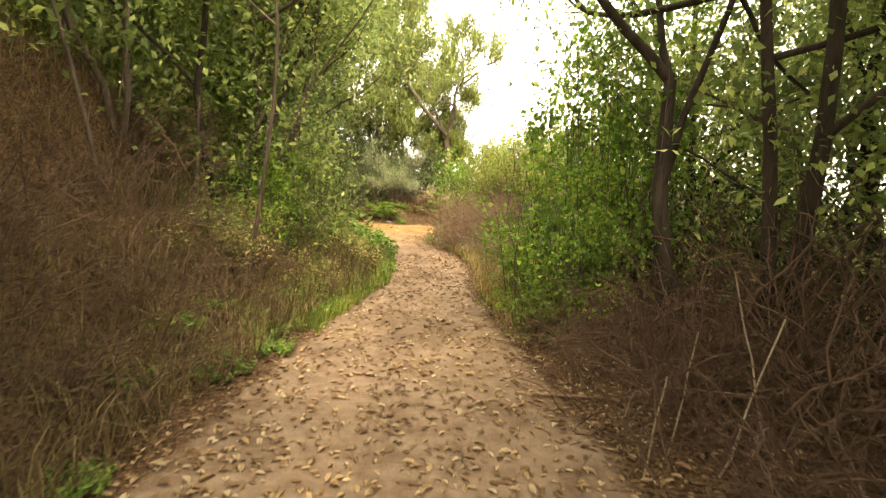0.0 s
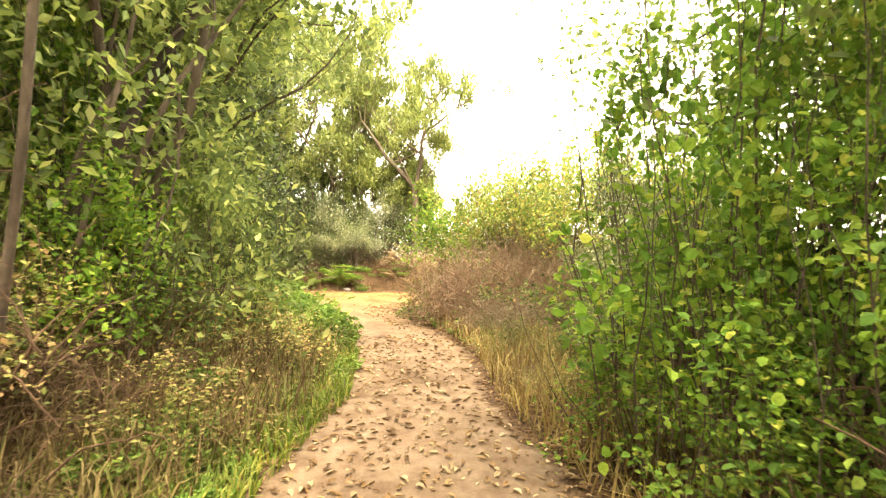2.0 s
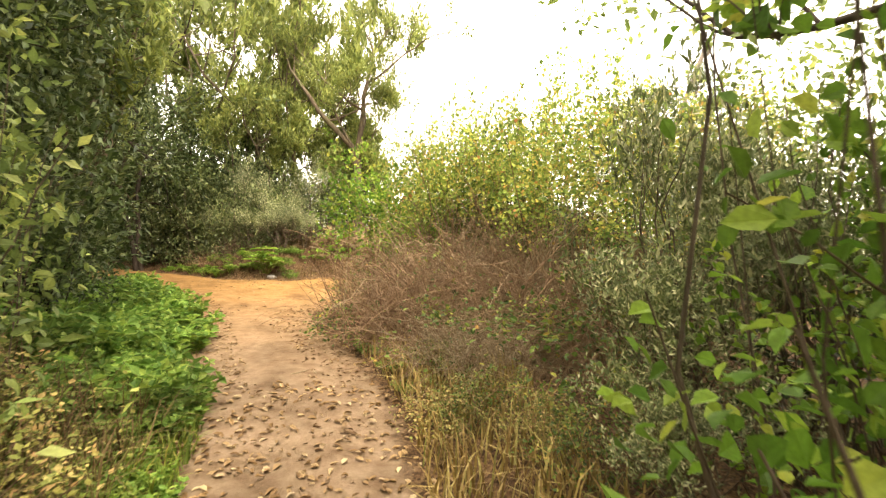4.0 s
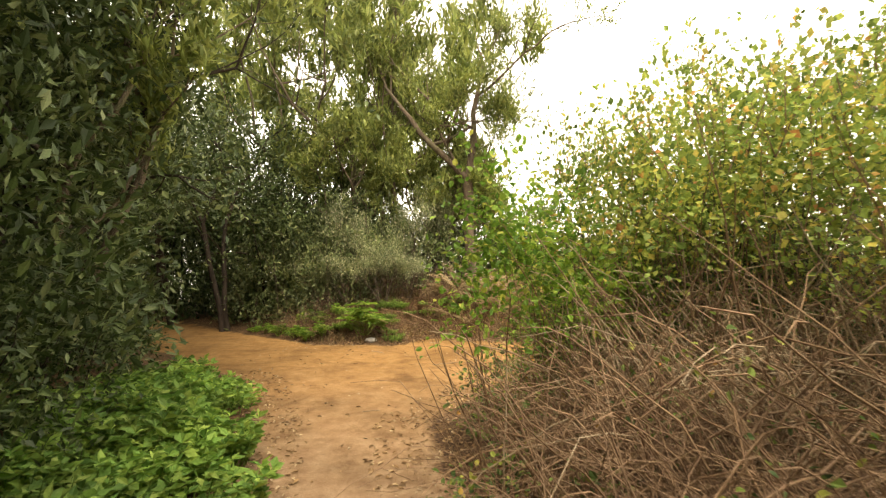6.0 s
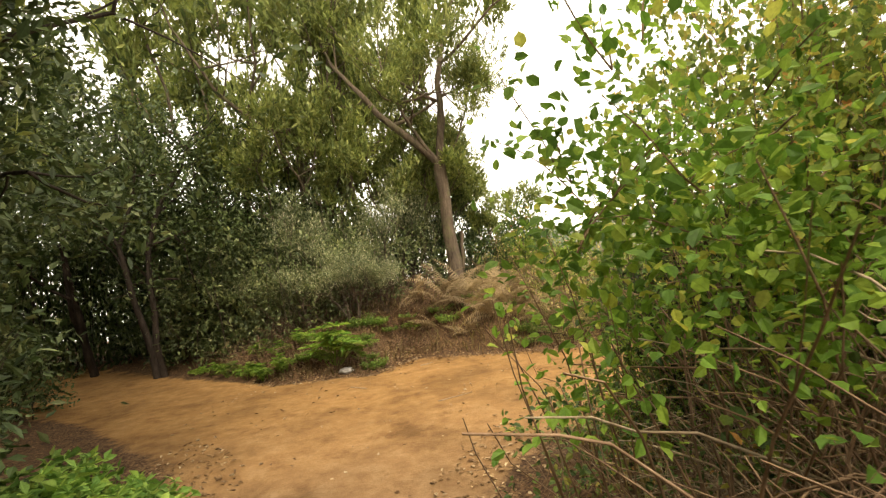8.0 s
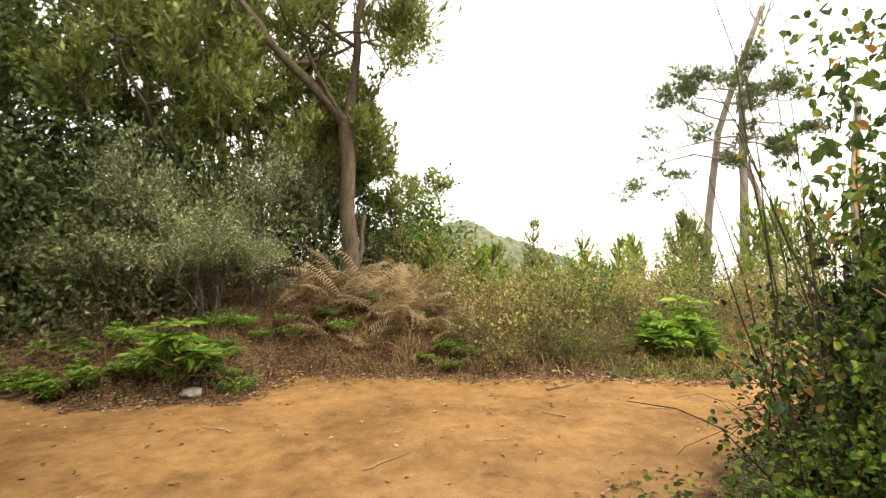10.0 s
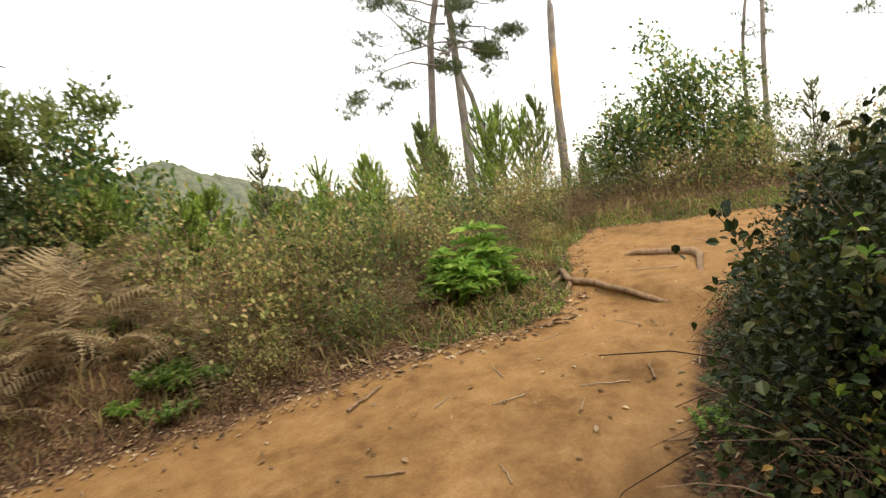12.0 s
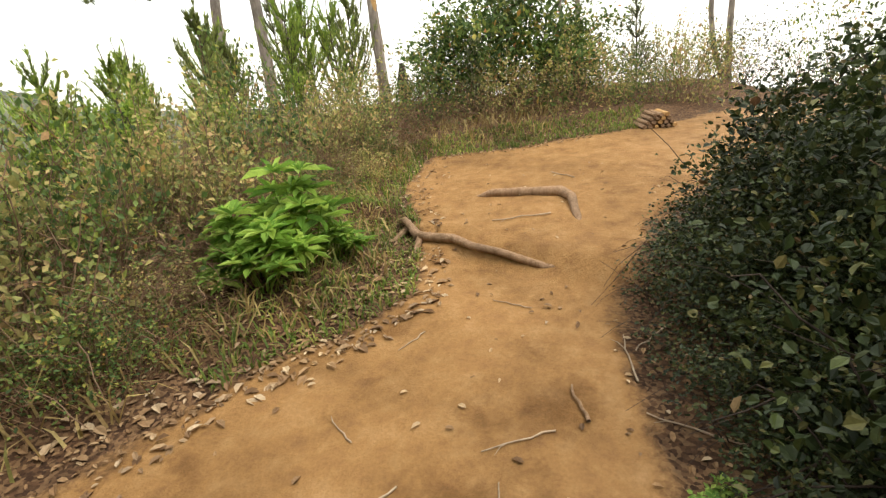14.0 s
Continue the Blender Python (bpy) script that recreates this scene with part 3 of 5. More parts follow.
def herb(name, label, leaf_mat, seed, stems=26, h=0.35, spread=0.22, leaf=0.1, wide=0.32, group="", rosette=7, category="herb", full=True):
    """A leafy herb: upright stems, each topped by a whorl of leaves."""
    rng = np.random.default_rng(seed)
    ob = thing(name, label, category, group)
    a = rng.uniform(0, 6.28, stems)
    base = np.stack([np.cos(a), np.sin(a), 0 * a], 1) * (spread * np.sqrt(rng.uniform(0, 1, (stems, 1))))
    d = base * 1.2 / spread * 0.35 + np.array([0, 0, 1.0])
    line = arcs(base, d, h * rng.uniform(0.55, 1.1, stems), 0.05 + 0 * a, rng, 6, 0.04)
    part("stem_mass", mesh("stem_mass", *tubes(line[:, ::2], np.linspace(0.005, 0.003, 3)[None], 3), leaf_mat, True), ob)
    lev = np.concatenate([line[:, 5], line[:, 4], line[:, 3], line[:, 2]])
    at = np.repeat(lev, rosette, 0)
    b = rng.uniform(0, 6.28, len(at))
    part("foliage", mesh("foliage", *leaves(at, np.stack([np.cos(b), np.sin(b), 0.25 + 0 * b], 1), leaf, leaf * wide, rng, 0.3, hexa=full, cup=0.2), leaf_mat), ob)
    return ob


def rosettes(name, label, leaf_mat, seed, stems=24, h=0.6, spread=0.3, leaf=0.15, wide=0.3, group="", category="shrub"):
    """A shrubby plant: leaning stems, each topped by a star of broad drooping leaves."""
    rng = np.random.default_rng(seed)
    ob = thing(name, label, category, group)
    a = rng.uniform(0, 6.28, stems)
    out = np.sqrt(rng.uniform(0.02, 1, (stems, 1)))
    around = np.stack([np.cos(a), np.sin(a), 0 * a], 1)
    line = arcs(around * spread * 0.3 * out, around * 0.75 * out + np.array([0, 0, 1.0]), h * (1.1 - 0.45 * out[:, 0]) * rng.uniform(0.8, 1.15, stems), 0.12 + 0 * a, rng, 6, 0.04)
    part("stem_mass", mesh("stem_mass", *tubes(line, np.linspace(0.007, 0.004, 6)[None], 5), leaf_mat, True), ob)
    pieces = []
    for level, count, size, lift in ((5, 5, 0.6, 0.9), (5, 8, 1.0, 0.22), (4, 6, 1.05, -0.1)):
        q = np.repeat(line[:, level], count, 0)
        b = np.tile(np.arange(count) * 2 * np.pi / count, stems) + np.repeat(rng.uniform(0, 6.28, stems), count)
        way = np.stack([np.cos(b), np.sin(b), lift + 0 * b], 1)
        pieces.append(leaves(q, way, leaf * size, leaf * size * wide, rng, 0.14, 2.2, 0.16, True))
    part("foliage", mesh("foliage", *joined(*pieces), leaf_mat), ob)
    return ob


def frond(rng, L, droop=0.75, pairs=19, wide=0.2):
    """One bracken frond along +x: a rib and two rows of toothed leaflets."""
    s = np.linspace(0, 1, 2 * pairs + 1)
    rib = np.stack([L * s, 0 * s, L * (0.75 * s - droop * s ** 2)], 1)
    half = np.outer(np.linspace(0.004, 0.001, len(s)), [0, 1, 0])
    n = len(s)
    vs, fs = list(rib - half) + list(rib + half), [[i, i + 1, n + i + 1, n + i] for i in range(n - 1)]
    for side, first in ((-1, 0), (1, n)):
        for i in range(0, n - 1, 2):
            w = L * wide * math.sin(math.pi * min(s[i + 1] * 0.92 + 0.08, 1)) ** 0.8 * rng.uniform(0.75, 1.1)
            tip = rib[i] + np.array([w * 0.4, side * w, -w * 0.3 + rng.normal(0, 0.012)])
            vs += [rib[i] + (tip - rib[i]) * 0.5 + (L / pairs * 0.32, 0, 0.006), tip]
            fs.append([first + i, first + i + 1, len(vs) - 2, len(vs) - 1])
    return np.array(vs), np.array(fs)


def bracken(name, label, leaf_mat, seed, fronds=9, L=0.6, group="dry bracken"):
    rng = np.random.default_rng(seed)
    ob = thing(name, label, "fern", group)
    for i in range(fronds):
        v, f = frond(rng, L * rng.uniform(0.7, 1.2), rng.uniform(0.5, 1.0))
        a, tip = rng.uniform(0, 6.28), rng.uniform(-0.6, 0.85)
        turn = np.array(Euler((rng.normal(0, 0.6), tip, a)).to_matrix())
        part("frond", mesh("frond", v @ turn.T + rng.normal(0, 0.06, 3) * np.array([1, 1, 0.3]) + np.array([0, 0, 0.06]), f, leaf_mat), ob)
    return ob


def blades(name, label, mat, x, y, h, rng, category="grass", width=0.006, lean=0.5):
    """Grass in one piece: a narrow bent blade at every place."""
    n = len(x)
    z = land(x, y)
    B = np.stack([x, y, z - 0.01], 1)
    a = rng.uniform(0, 6.28, n)
    F = np.stack([np.cos(a), np.sin(a), 0 * a], 1)
    S = np.stack([-np.sin(a), np.cos(a), 0 * a], 1) * (width * rng.uniform(0.6, 1.4, n))[:, None]
    H, k = (h * rng.uniform(0.5, 1.2, n))[:, None], (lean * rng.uniform(0.2, 1.3, n))[:, None]
    U = np.array([0, 0, 1.0])
    m, t = B + U * H * 0.6 + F * H * k * 0.4, B + U * H * (1 - 0.35 * k) + F * H * k
    V = np.stack([B - S, B + S, m + S * 0.8, m - S * 0.8, t], 1).reshape(-1, 3)
    i = np.arange(n)[:, None] * 5
    tri = np.concatenate([i + np.array([0, 1, 2]), i + np.array([0, 2, 3]), i + np.array([3, 2, 4])])
    return tagged(new(name, mesh(name, V, tri, mat)), label, category, kind="stuff")


def beside(n, x0, x1, y0, y1, lo, hi, rng):
    """Places whose depth inside the trail's outline lies between lo and hi."""
    x, y = rng.uniform(x0, x1, n * 14), rng.uniform(y0, y1, n * 14)
    d = trail_depth(x, y)
    ok = (d > lo) & (d < hi)
    return x[ok][:n], y[ok][:n]


R = np.random.default_rng(21)

# ---- wood along the first stretch: bank side ----
thin_wood = [broadleaf("tree", "slender understorey tree with sparse light green leaves", "tree", WOODLEAF, BARK, 31 + i, 5.0, 2, 2, 2600, 0.1, 0.5, 0.16, 0.045, 0.36, "thin trees on the bank", crown=0.35, fill=3600, rx=1.3, base=0.7) for i in range(3)]
stand(thin_wood, [(-2.6, 6.7, 0.9, 1.0), (-3.3, 5.2, 1.0, 1.05), (-2.9, 8.3, 0.95, 1.0), (-4.2, 6.6, 1.1, 1.1), (-4.3, 3.6, 1.0, 1.1), (-6.0, 9.4, 1.05, 1.05), (-5.2, 5.0, 1.15, 1.1),
                  (-5.3, 8.2, 1.2, 1.1), (-4.0, 2.0, 1.0, 1.1), (-6.4, 6.5, 1.3, 1.1), (-6.2, 3.0, 1.2, 1.1), (-6.2, 12.2, 1.0, 1.05), (-5.4, 7.0, 1.2, 1.1), (-4.6, 0.4, 1.1, 1.1), (-6.0, 1.2, 1.3, 1.1), (3.5, 5.6, 0.95, 0.95), (4.0, 7.3, 0.9, 0.9), (3.4, 4.4, 0.9, 1.0), (4.9, 3.6, 1.0, 1.0)], R)
over = [broadleaf("tree", "tall tree with a light crown over the trail, at its start added for shade", "tree", WOODLEAF, BARK, 35 + i, 5.6, 2, 2, 1500, 0.1, 0.5, 0.2, 0.06, 0.5, "thin trees on the bank", crown=0.35, fill=5200, rx=1.5, base=3.1, clear=3.0) for i in range(2)]
# Trees at y below 3 stand unseen, added to shade the trail's start.
stand(over, [(-2.75, 8.6, 0.95, 0.98), (-2.85, 9.7, 0.95, 1.05), (2.5, 1.3, 1.0, 1.0), (3.7, 2.8, 1.1, 1.0), (-2.7, 0.4, 1.0, 1.0), (2.3, -1.2, 1.0, 1.0), (-0.3, -2.6, 1.1, 1.05), (-2.65, 7.2, 0.85, 0.95), (-4.2, 10.4, 1.1, 1.1), (2.5, -0.9, 1.0, 1.0), (1.9, -2.6, 1.1, 1.0), (-2.1, -1.4, 1.0, 1.0), (0.4, -4.6, 1.2, 1.1)], R)
# Two more crowns out of view, there only to shade the first metres.
for x, turn in ((-1.95, 40), (1.95, 160)):
    again(over[0], x, 0.45, 1.0, turn)
back_wood = broadleaf("tree", "dense green wood tree behind the bank, also added round the start for shade", "tree", WOODLEAF, BARKDARK, 39, 5.0, 1, 2, 1000, 0.14, 0.55, 0.2, 0.08, 0.5, "wood behind the bank", crown=0.4, fill=4600, rx=1.9, base=0.2)
# The last six stand unseen, added to keep light off the trail's start.
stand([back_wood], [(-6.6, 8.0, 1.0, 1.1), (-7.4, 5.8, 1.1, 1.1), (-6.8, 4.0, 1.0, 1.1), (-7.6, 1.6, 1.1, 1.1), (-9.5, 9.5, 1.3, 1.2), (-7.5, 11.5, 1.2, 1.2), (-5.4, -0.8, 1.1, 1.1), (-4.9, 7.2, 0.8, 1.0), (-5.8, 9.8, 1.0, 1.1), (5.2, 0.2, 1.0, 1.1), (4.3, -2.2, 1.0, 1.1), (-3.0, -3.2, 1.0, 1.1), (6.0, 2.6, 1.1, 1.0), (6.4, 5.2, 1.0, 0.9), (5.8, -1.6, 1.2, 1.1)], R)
pole = broadleaf("sapling_tree", "thin grey-barked young tree with few leaves", "tree", WOODLEAF, BARK, 47, 4.4, 1, 2, 700, 0.08, 0.5, 0.05, 0.026, 0.62, "thin trees on the bank", crown=0.3, bend=0.13)
stand([pole], [(-1.95, 5.15, 1.0, 1.0), (-2.25, 6.05, 0.95, 1.0), (-3.0, 4.5, 0.9, 1.1), (-3.7, 4.9, 1.0, 1.0), (-3.4, 3.7, 0.9, 1.1), (-2.7, 5.6, 0.8, 1.2), (-4.6, 4.2, 1.0, 1.2)], R)
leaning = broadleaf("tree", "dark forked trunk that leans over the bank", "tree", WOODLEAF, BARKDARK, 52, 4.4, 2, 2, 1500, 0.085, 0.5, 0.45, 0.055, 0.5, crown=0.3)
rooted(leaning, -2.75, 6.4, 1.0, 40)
bright = [thicket("shrub", "leafy yellow-green shrub at the edge of the wood", SALLOW if i else WOODLEAF, BARK, 61 + i, 0.75, 1.8, 90, 26, 0.07, 34, 0.006, "shrubs on the bank", 0.3, 0.2, 0.55, True, 0.15, 0.13, "shrub", splay=0.35, shoots=18) for i in range(2)]
stand(bright, [(-2.0, 7.6, 0.95, 1.15), (-2.2, 6.2, 0.75, 0.9), (-2.7, 9.0, 1.0, 1.2), (-2.9, 7.2, 1.0, 1.3), (-2.3, 5.2, 0.5, 0.7)], R)
brush = tangle("dead_brush", "brown dead brushwood on the bank", DEADTWIG, 71, 0.9, 0.8, 150, 0.0045, "dead brushwood", 0.5, "brushwood")
stand([brush], [(-2.0, 18.9, 0.9, 1.2), (-3.0, 18.6, 0.8, 1.0), (-1.0, 19.0, 0.8, 1.0), (-2.3, 3.6, 0.9, 1.0), (-2.6, 2.4, 1.0, 1.0), (-2.1, 5.6, 0.7, 0.9), (-2.6, 7.4, 0.8, 1.0), (-1.95, 1.6, 0.7, 0.8), (-3.5, 6.2, 0.9, 0.9), (-1.9, 2.6, 0.9, 1.1), (-2.0, 4.4, 0.8, 1.2), (-1.75, 3.5, 0.6, 0.9), (-2.8, 3.2, 1.0, 1.3), (-2.9, 4.3, 1.0, 1.3), (-3.2, 5.4, 1.0, 1.4), (-2.5, 1.4, 0.9, 1.1), (-3.3, 2.2, 1.1, 1.3), (-1.8, 6.3, 0.6, 0.9), (-2.4, 5.0, 0.9, 1.2), (-3.8, 3.4, 1.1, 1.2), (-2.2, 0.6, 0.8, 1.0)], R)

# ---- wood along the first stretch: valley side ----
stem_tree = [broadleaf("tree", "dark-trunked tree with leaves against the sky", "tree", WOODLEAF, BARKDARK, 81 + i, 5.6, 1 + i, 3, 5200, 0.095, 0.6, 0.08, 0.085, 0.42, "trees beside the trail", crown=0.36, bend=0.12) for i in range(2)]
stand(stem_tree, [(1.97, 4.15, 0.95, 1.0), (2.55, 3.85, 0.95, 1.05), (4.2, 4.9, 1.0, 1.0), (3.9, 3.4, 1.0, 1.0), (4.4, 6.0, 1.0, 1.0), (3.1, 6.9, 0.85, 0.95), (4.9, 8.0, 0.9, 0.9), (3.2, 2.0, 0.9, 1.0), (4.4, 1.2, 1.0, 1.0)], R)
round_shrub = [thicket("shrub", "bright green round-leaved shrub reaching over the trail", SALLOW, BARK, 91 + i, 0.8, 2.5, 62, 24, 0.056, 26, 0.006, "round-leaved shrubs", 0.3, 0.25, 0.8, True, 0.15, 0.12, "shrub", splay=0.28, shoots=24) for i in range(2)]
stand(round_shrub, [(1.2, 5.25, 0.95, 0.95), (1.5, 6.0, 1.0, 1.25), (0.98, 5.75, 0.55, 0.72), (1.75, 5.0, 0.95, 1.3), (2.1, 6.9, 0.8, 1.1), (2.4, 6.0, 1.1, 1.25), (1.35, 4.7, 0.7, 1.0), (2.0, 5.6, 1.1, 1.35), (1.0, 4.7, 0.5, 0.75)], R)
under = tangle("dead_brush", "dark brown dead twigs under the trees", DEADTWIG, 95, 1.0, 1.0, 180, 0.005, "dead undergrowth", 0.5, "brushwood")
stand([under], [(1.9, 3.3, 0.9, 1.0), (2.3, 4.5, 1.0, 1.0), (2.8, 2.6, 1.0, 1.0), (1.8, 2.2, 0.7, 0.7), (3.2, 4.0, 1.1, 1.1), (1.6, 4.6, 0.7, 0.9), (2.2, 1.2, 0.9, 0.8), (3.6, 1.6, 1.0, 1.0), (2.0, 6.6, 0.9, 0.8), (1.65, 2.9, 0.85, 1.25), (2.2, 2.9, 1.0, 1.4), (2.6, 3.4, 1.1, 1.5), (1.5, 3.9, 0.75, 1.15), (2.9, 4.6, 1.2, 1.5), (1.9, 3.9, 0.9, 1.4), (2.4, 2.2, 0.9, 1.2), (3.1, 3.3, 1.2, 1.5), (1.3, 4.4, 0.6, 0.9)], R)
# Scrub whose leaf colour already carries the shade of the trees.
dark_scrub = [thicket("shrub", "shaded tangled scrub under the trees", BRAMBLESHADE, DEADTWIG, 97 + i, 1.0, 1.5, 90, 24, 0.065, 60, 0.006, "shaded scrub", 0.3, 0.1, 0.6, False, 0.5, 0.16, "shrub") for i in range(2)]
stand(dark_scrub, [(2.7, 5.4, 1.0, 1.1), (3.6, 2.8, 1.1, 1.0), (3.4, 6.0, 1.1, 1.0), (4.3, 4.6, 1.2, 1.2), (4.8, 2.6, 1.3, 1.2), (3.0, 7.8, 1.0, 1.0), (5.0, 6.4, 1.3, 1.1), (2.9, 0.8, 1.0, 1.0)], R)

# ---- flowering heath beside the trail ----
pale_heath = [heath_tree("heath_shrub", "grey-green tree heath with pale flower tips", "heath shrub", HEATHPALE, BARK, 101 + i, 2.0, 4, 3, 900, 0.055, "flowering heath", 0.02, 0.22, 0.3, 0.45, 7) for i in range(2)]
stand(pale_heath, [(1.62, 7.8, 0.72, 0.85), (2.2, 8.3, 0.9, 1.25), (1.5, 7.2, 0.5, 0.7), (2.3, 7.6, 0.9, 0.95), (2.9, 8.2, 1.0, 1.0), (-2.0, 18.3, 0.75, 0.8), (-2.6, 18.5, 0.72, 0.8), (-1.5, 18.5, 0.65, 0.75), (-2.2, 18.7, 0.75, 0.95), (-2.7, 19.0, 0.95, 1.2), (-1.4, 19.3, 0.85, 1.15), (-0.9, 20.1, 0.95, 1.3), (-3.4, 18.9, 0.7, 0.9)], R)

# ---- bramble thicket in the bend ----
bramble = [thicket("bramble", "bramble bush with green and yellowing leaves", BRAMBLE, CANE, 111 + i, 0.9, 1.6, 90, 24, 0.047, 70, 0.005, "brambles in the bend", 0.4, 0.1, 0.75, True, 0.7, 0.12, bare_low=0.35, shoots=12) for i in range(3)]
stand(bramble, [(0.62, 11.9, 0.55, 0.9), (0.55, 12.7, 0.5, 0.9), (1.35, 12.2, 0.85, 1.0), (2.2, 9.3, 0.9, 0.9), (1.5, 13.5, 0.7, 1.0), (0.7, 13.35, 0.45, 0.7)], R)
tall_bramble = [thicket("bramble", "tall leafy bush with bright green leaves at the bend", (SALLOW, BRAMBLE)[i], BARK, 125 + i, 0.7, 2.5, 105, 25, 0.047, 50, 0.005, "tall leafy bushes at the bend", 0.3, 0.3, 0.75, True, 0.25, 0.13, "shrub", splay=0.3, shoots=14) for i in range(2)]
stand(tall_bramble, [(0.95, 12.15, 0.7, 1.08), (0.85, 13.05, 0.85, 1.22), (0.5, 12.95, 0.5, 1.08), (1.35, 12.6, 0.95, 1.1), (1.45, 13.2, 0.9, 1.0), (1.9, 12.0, 1.0, 1.1), (2.1, 13.0, 0.95, 0.9)], R)
bend_bush = thicket("shrub", "bright green leafy bush leaning over the inner corner of the trail", SALLOW, CANE, 128, 0.62, 2.15, 88, 24, 0.048, 44, 0.005, "", 0.25, 0.95, 0.72, True, 0.35, 0.11, "shrub", splay=0.5, shoots=20)
rooted(bend_bush, 0.12, 11.5, 0.95, 30)
low_spray = thicket("bramble", "low leafy bramble sprays reaching over the earth", BRAMBLE, CANE, 129, 0.55, 0.75, 26, 12, 0.06, 26, 0.004, "low sprays at the corner", 0.4, 0.12, 0.72, True, 0.8, 0.09)
stand([low_spray], [(-0.15, 10.75, 0.6, 1.0), (-0.1, 12.3, 0.7, 0.9), (0.05, 12.9, 0.8, 1.0), (0.4, 13.45, 0.7, 0.9)], R)
sparse = [thicket("bramble", "sparse bramble with few green leaves on brown canes", BRAMBLE, CANE, 117 + i, 0.9, 1.25, 34, 13, 0.055, 110, 0.005, "sparse brambles in the bend", 0.6, 0.05, 0.75, True, 0.8, 0.1) for i in range(2)]
stand(sparse, [(0.95, 9.4, 0.75, 0.8), (0.85, 10.3, 0.8, 0.95), (0.65, 11.2, 0.8, 1.0), (0.5, 11.7, 0.6, 0.9), (1.4, 9.0, 0.8, 0.8), (1.9, 8.7, 0.9, 0.8)], R)
# These crowns wear the leaf colour that has sunlight in it.
yellow = [thicket("bramble", "tall bramble crown of yellow-green leaves, sunlight put into their colour", BRAMBLESUNLIT, CANE, 121 + i, 0.95, 2.35, 80, 26, 0.047, 46, 0.005, "tall yellowing brambles", 0.4, 1.35, 0.8, False, 0.3, 0.15, bare_low=0.6, splay=0.6, shoots=26) for i in range(2)]
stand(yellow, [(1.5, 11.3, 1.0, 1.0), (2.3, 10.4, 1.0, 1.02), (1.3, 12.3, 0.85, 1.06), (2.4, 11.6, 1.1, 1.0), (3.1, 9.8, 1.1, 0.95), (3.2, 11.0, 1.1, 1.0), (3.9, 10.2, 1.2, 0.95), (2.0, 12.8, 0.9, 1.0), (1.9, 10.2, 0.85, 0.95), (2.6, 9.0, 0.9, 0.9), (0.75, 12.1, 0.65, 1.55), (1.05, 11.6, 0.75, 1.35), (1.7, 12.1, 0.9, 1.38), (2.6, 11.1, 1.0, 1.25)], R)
dead = [tangle("dead_bramble", "heap of bare brown bramble canes", CANE if i else CANEPALE, 131 + i, 0.8, 1.3, 300, 0.0042, "bare canes in the bend", 0.5) for i in range(2)]
stand(dead[::-1], [(0.62, 10.3, 0.85, 1.1), (0.95, 9.5, 0.6, 0.9), (0.5, 11.1, 0.85, 1.1), (1.1, 11.2, 1.0, 1.3), (1.1, 10.3, 0.95, 1.25), (1.2, 9.4, 0.6, 0.8), (1.1, 11.8, 0.9, 1.3), (0.35, 11.75, 0.5, 0.9), (1.6, 9.7, 0.9, 1.1), (0.8, 12.3, 0.6, 0.9), (1.3, 13.3, 0.7, 0.6), (2.6, 13.6, 0.6, 0.5),
                   (0.55, 10.7, 0.8, 1.15), (1.7, 10.6, 1.0, 1.3), (0.85, 9.9, 0.65, 1.1), (0.75, 11.5, 0.75, 1.2), (1.7, 11.4, 0.9, 1.3)], R)
# Dark leaf and cane colours stand in for shade inside these bushes.
shade_bramble = [thicket("bramble", "dense green bramble over the trail's edge, coloured dark as if shaded", BRAMBLESHADE, BARKDARK, 141 + i, 0.85, 1.5, 115, 28, 0.047, 50, 0.0045, "dark brambles at the bend", 0.35, 0.02, 0.75, True, 0.8, 0.1, shoots=10) for i in range(3)]
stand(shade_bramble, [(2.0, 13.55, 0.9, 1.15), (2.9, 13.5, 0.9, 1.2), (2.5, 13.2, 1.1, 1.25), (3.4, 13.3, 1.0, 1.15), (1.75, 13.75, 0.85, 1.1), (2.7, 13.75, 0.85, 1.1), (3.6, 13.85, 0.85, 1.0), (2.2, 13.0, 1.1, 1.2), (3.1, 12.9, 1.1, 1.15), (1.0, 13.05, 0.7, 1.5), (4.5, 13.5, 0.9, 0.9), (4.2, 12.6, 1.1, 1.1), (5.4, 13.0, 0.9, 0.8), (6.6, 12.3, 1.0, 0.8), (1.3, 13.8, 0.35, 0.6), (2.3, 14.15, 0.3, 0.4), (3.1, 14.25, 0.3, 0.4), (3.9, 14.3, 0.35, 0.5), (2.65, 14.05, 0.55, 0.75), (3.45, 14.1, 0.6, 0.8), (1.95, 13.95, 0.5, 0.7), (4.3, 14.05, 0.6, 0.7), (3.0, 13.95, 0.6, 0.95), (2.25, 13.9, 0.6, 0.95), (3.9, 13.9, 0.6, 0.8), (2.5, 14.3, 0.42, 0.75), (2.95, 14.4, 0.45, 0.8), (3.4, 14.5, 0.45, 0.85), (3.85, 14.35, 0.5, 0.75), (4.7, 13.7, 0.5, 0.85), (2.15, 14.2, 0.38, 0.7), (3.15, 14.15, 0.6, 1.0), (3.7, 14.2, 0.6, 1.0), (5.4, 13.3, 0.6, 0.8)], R)

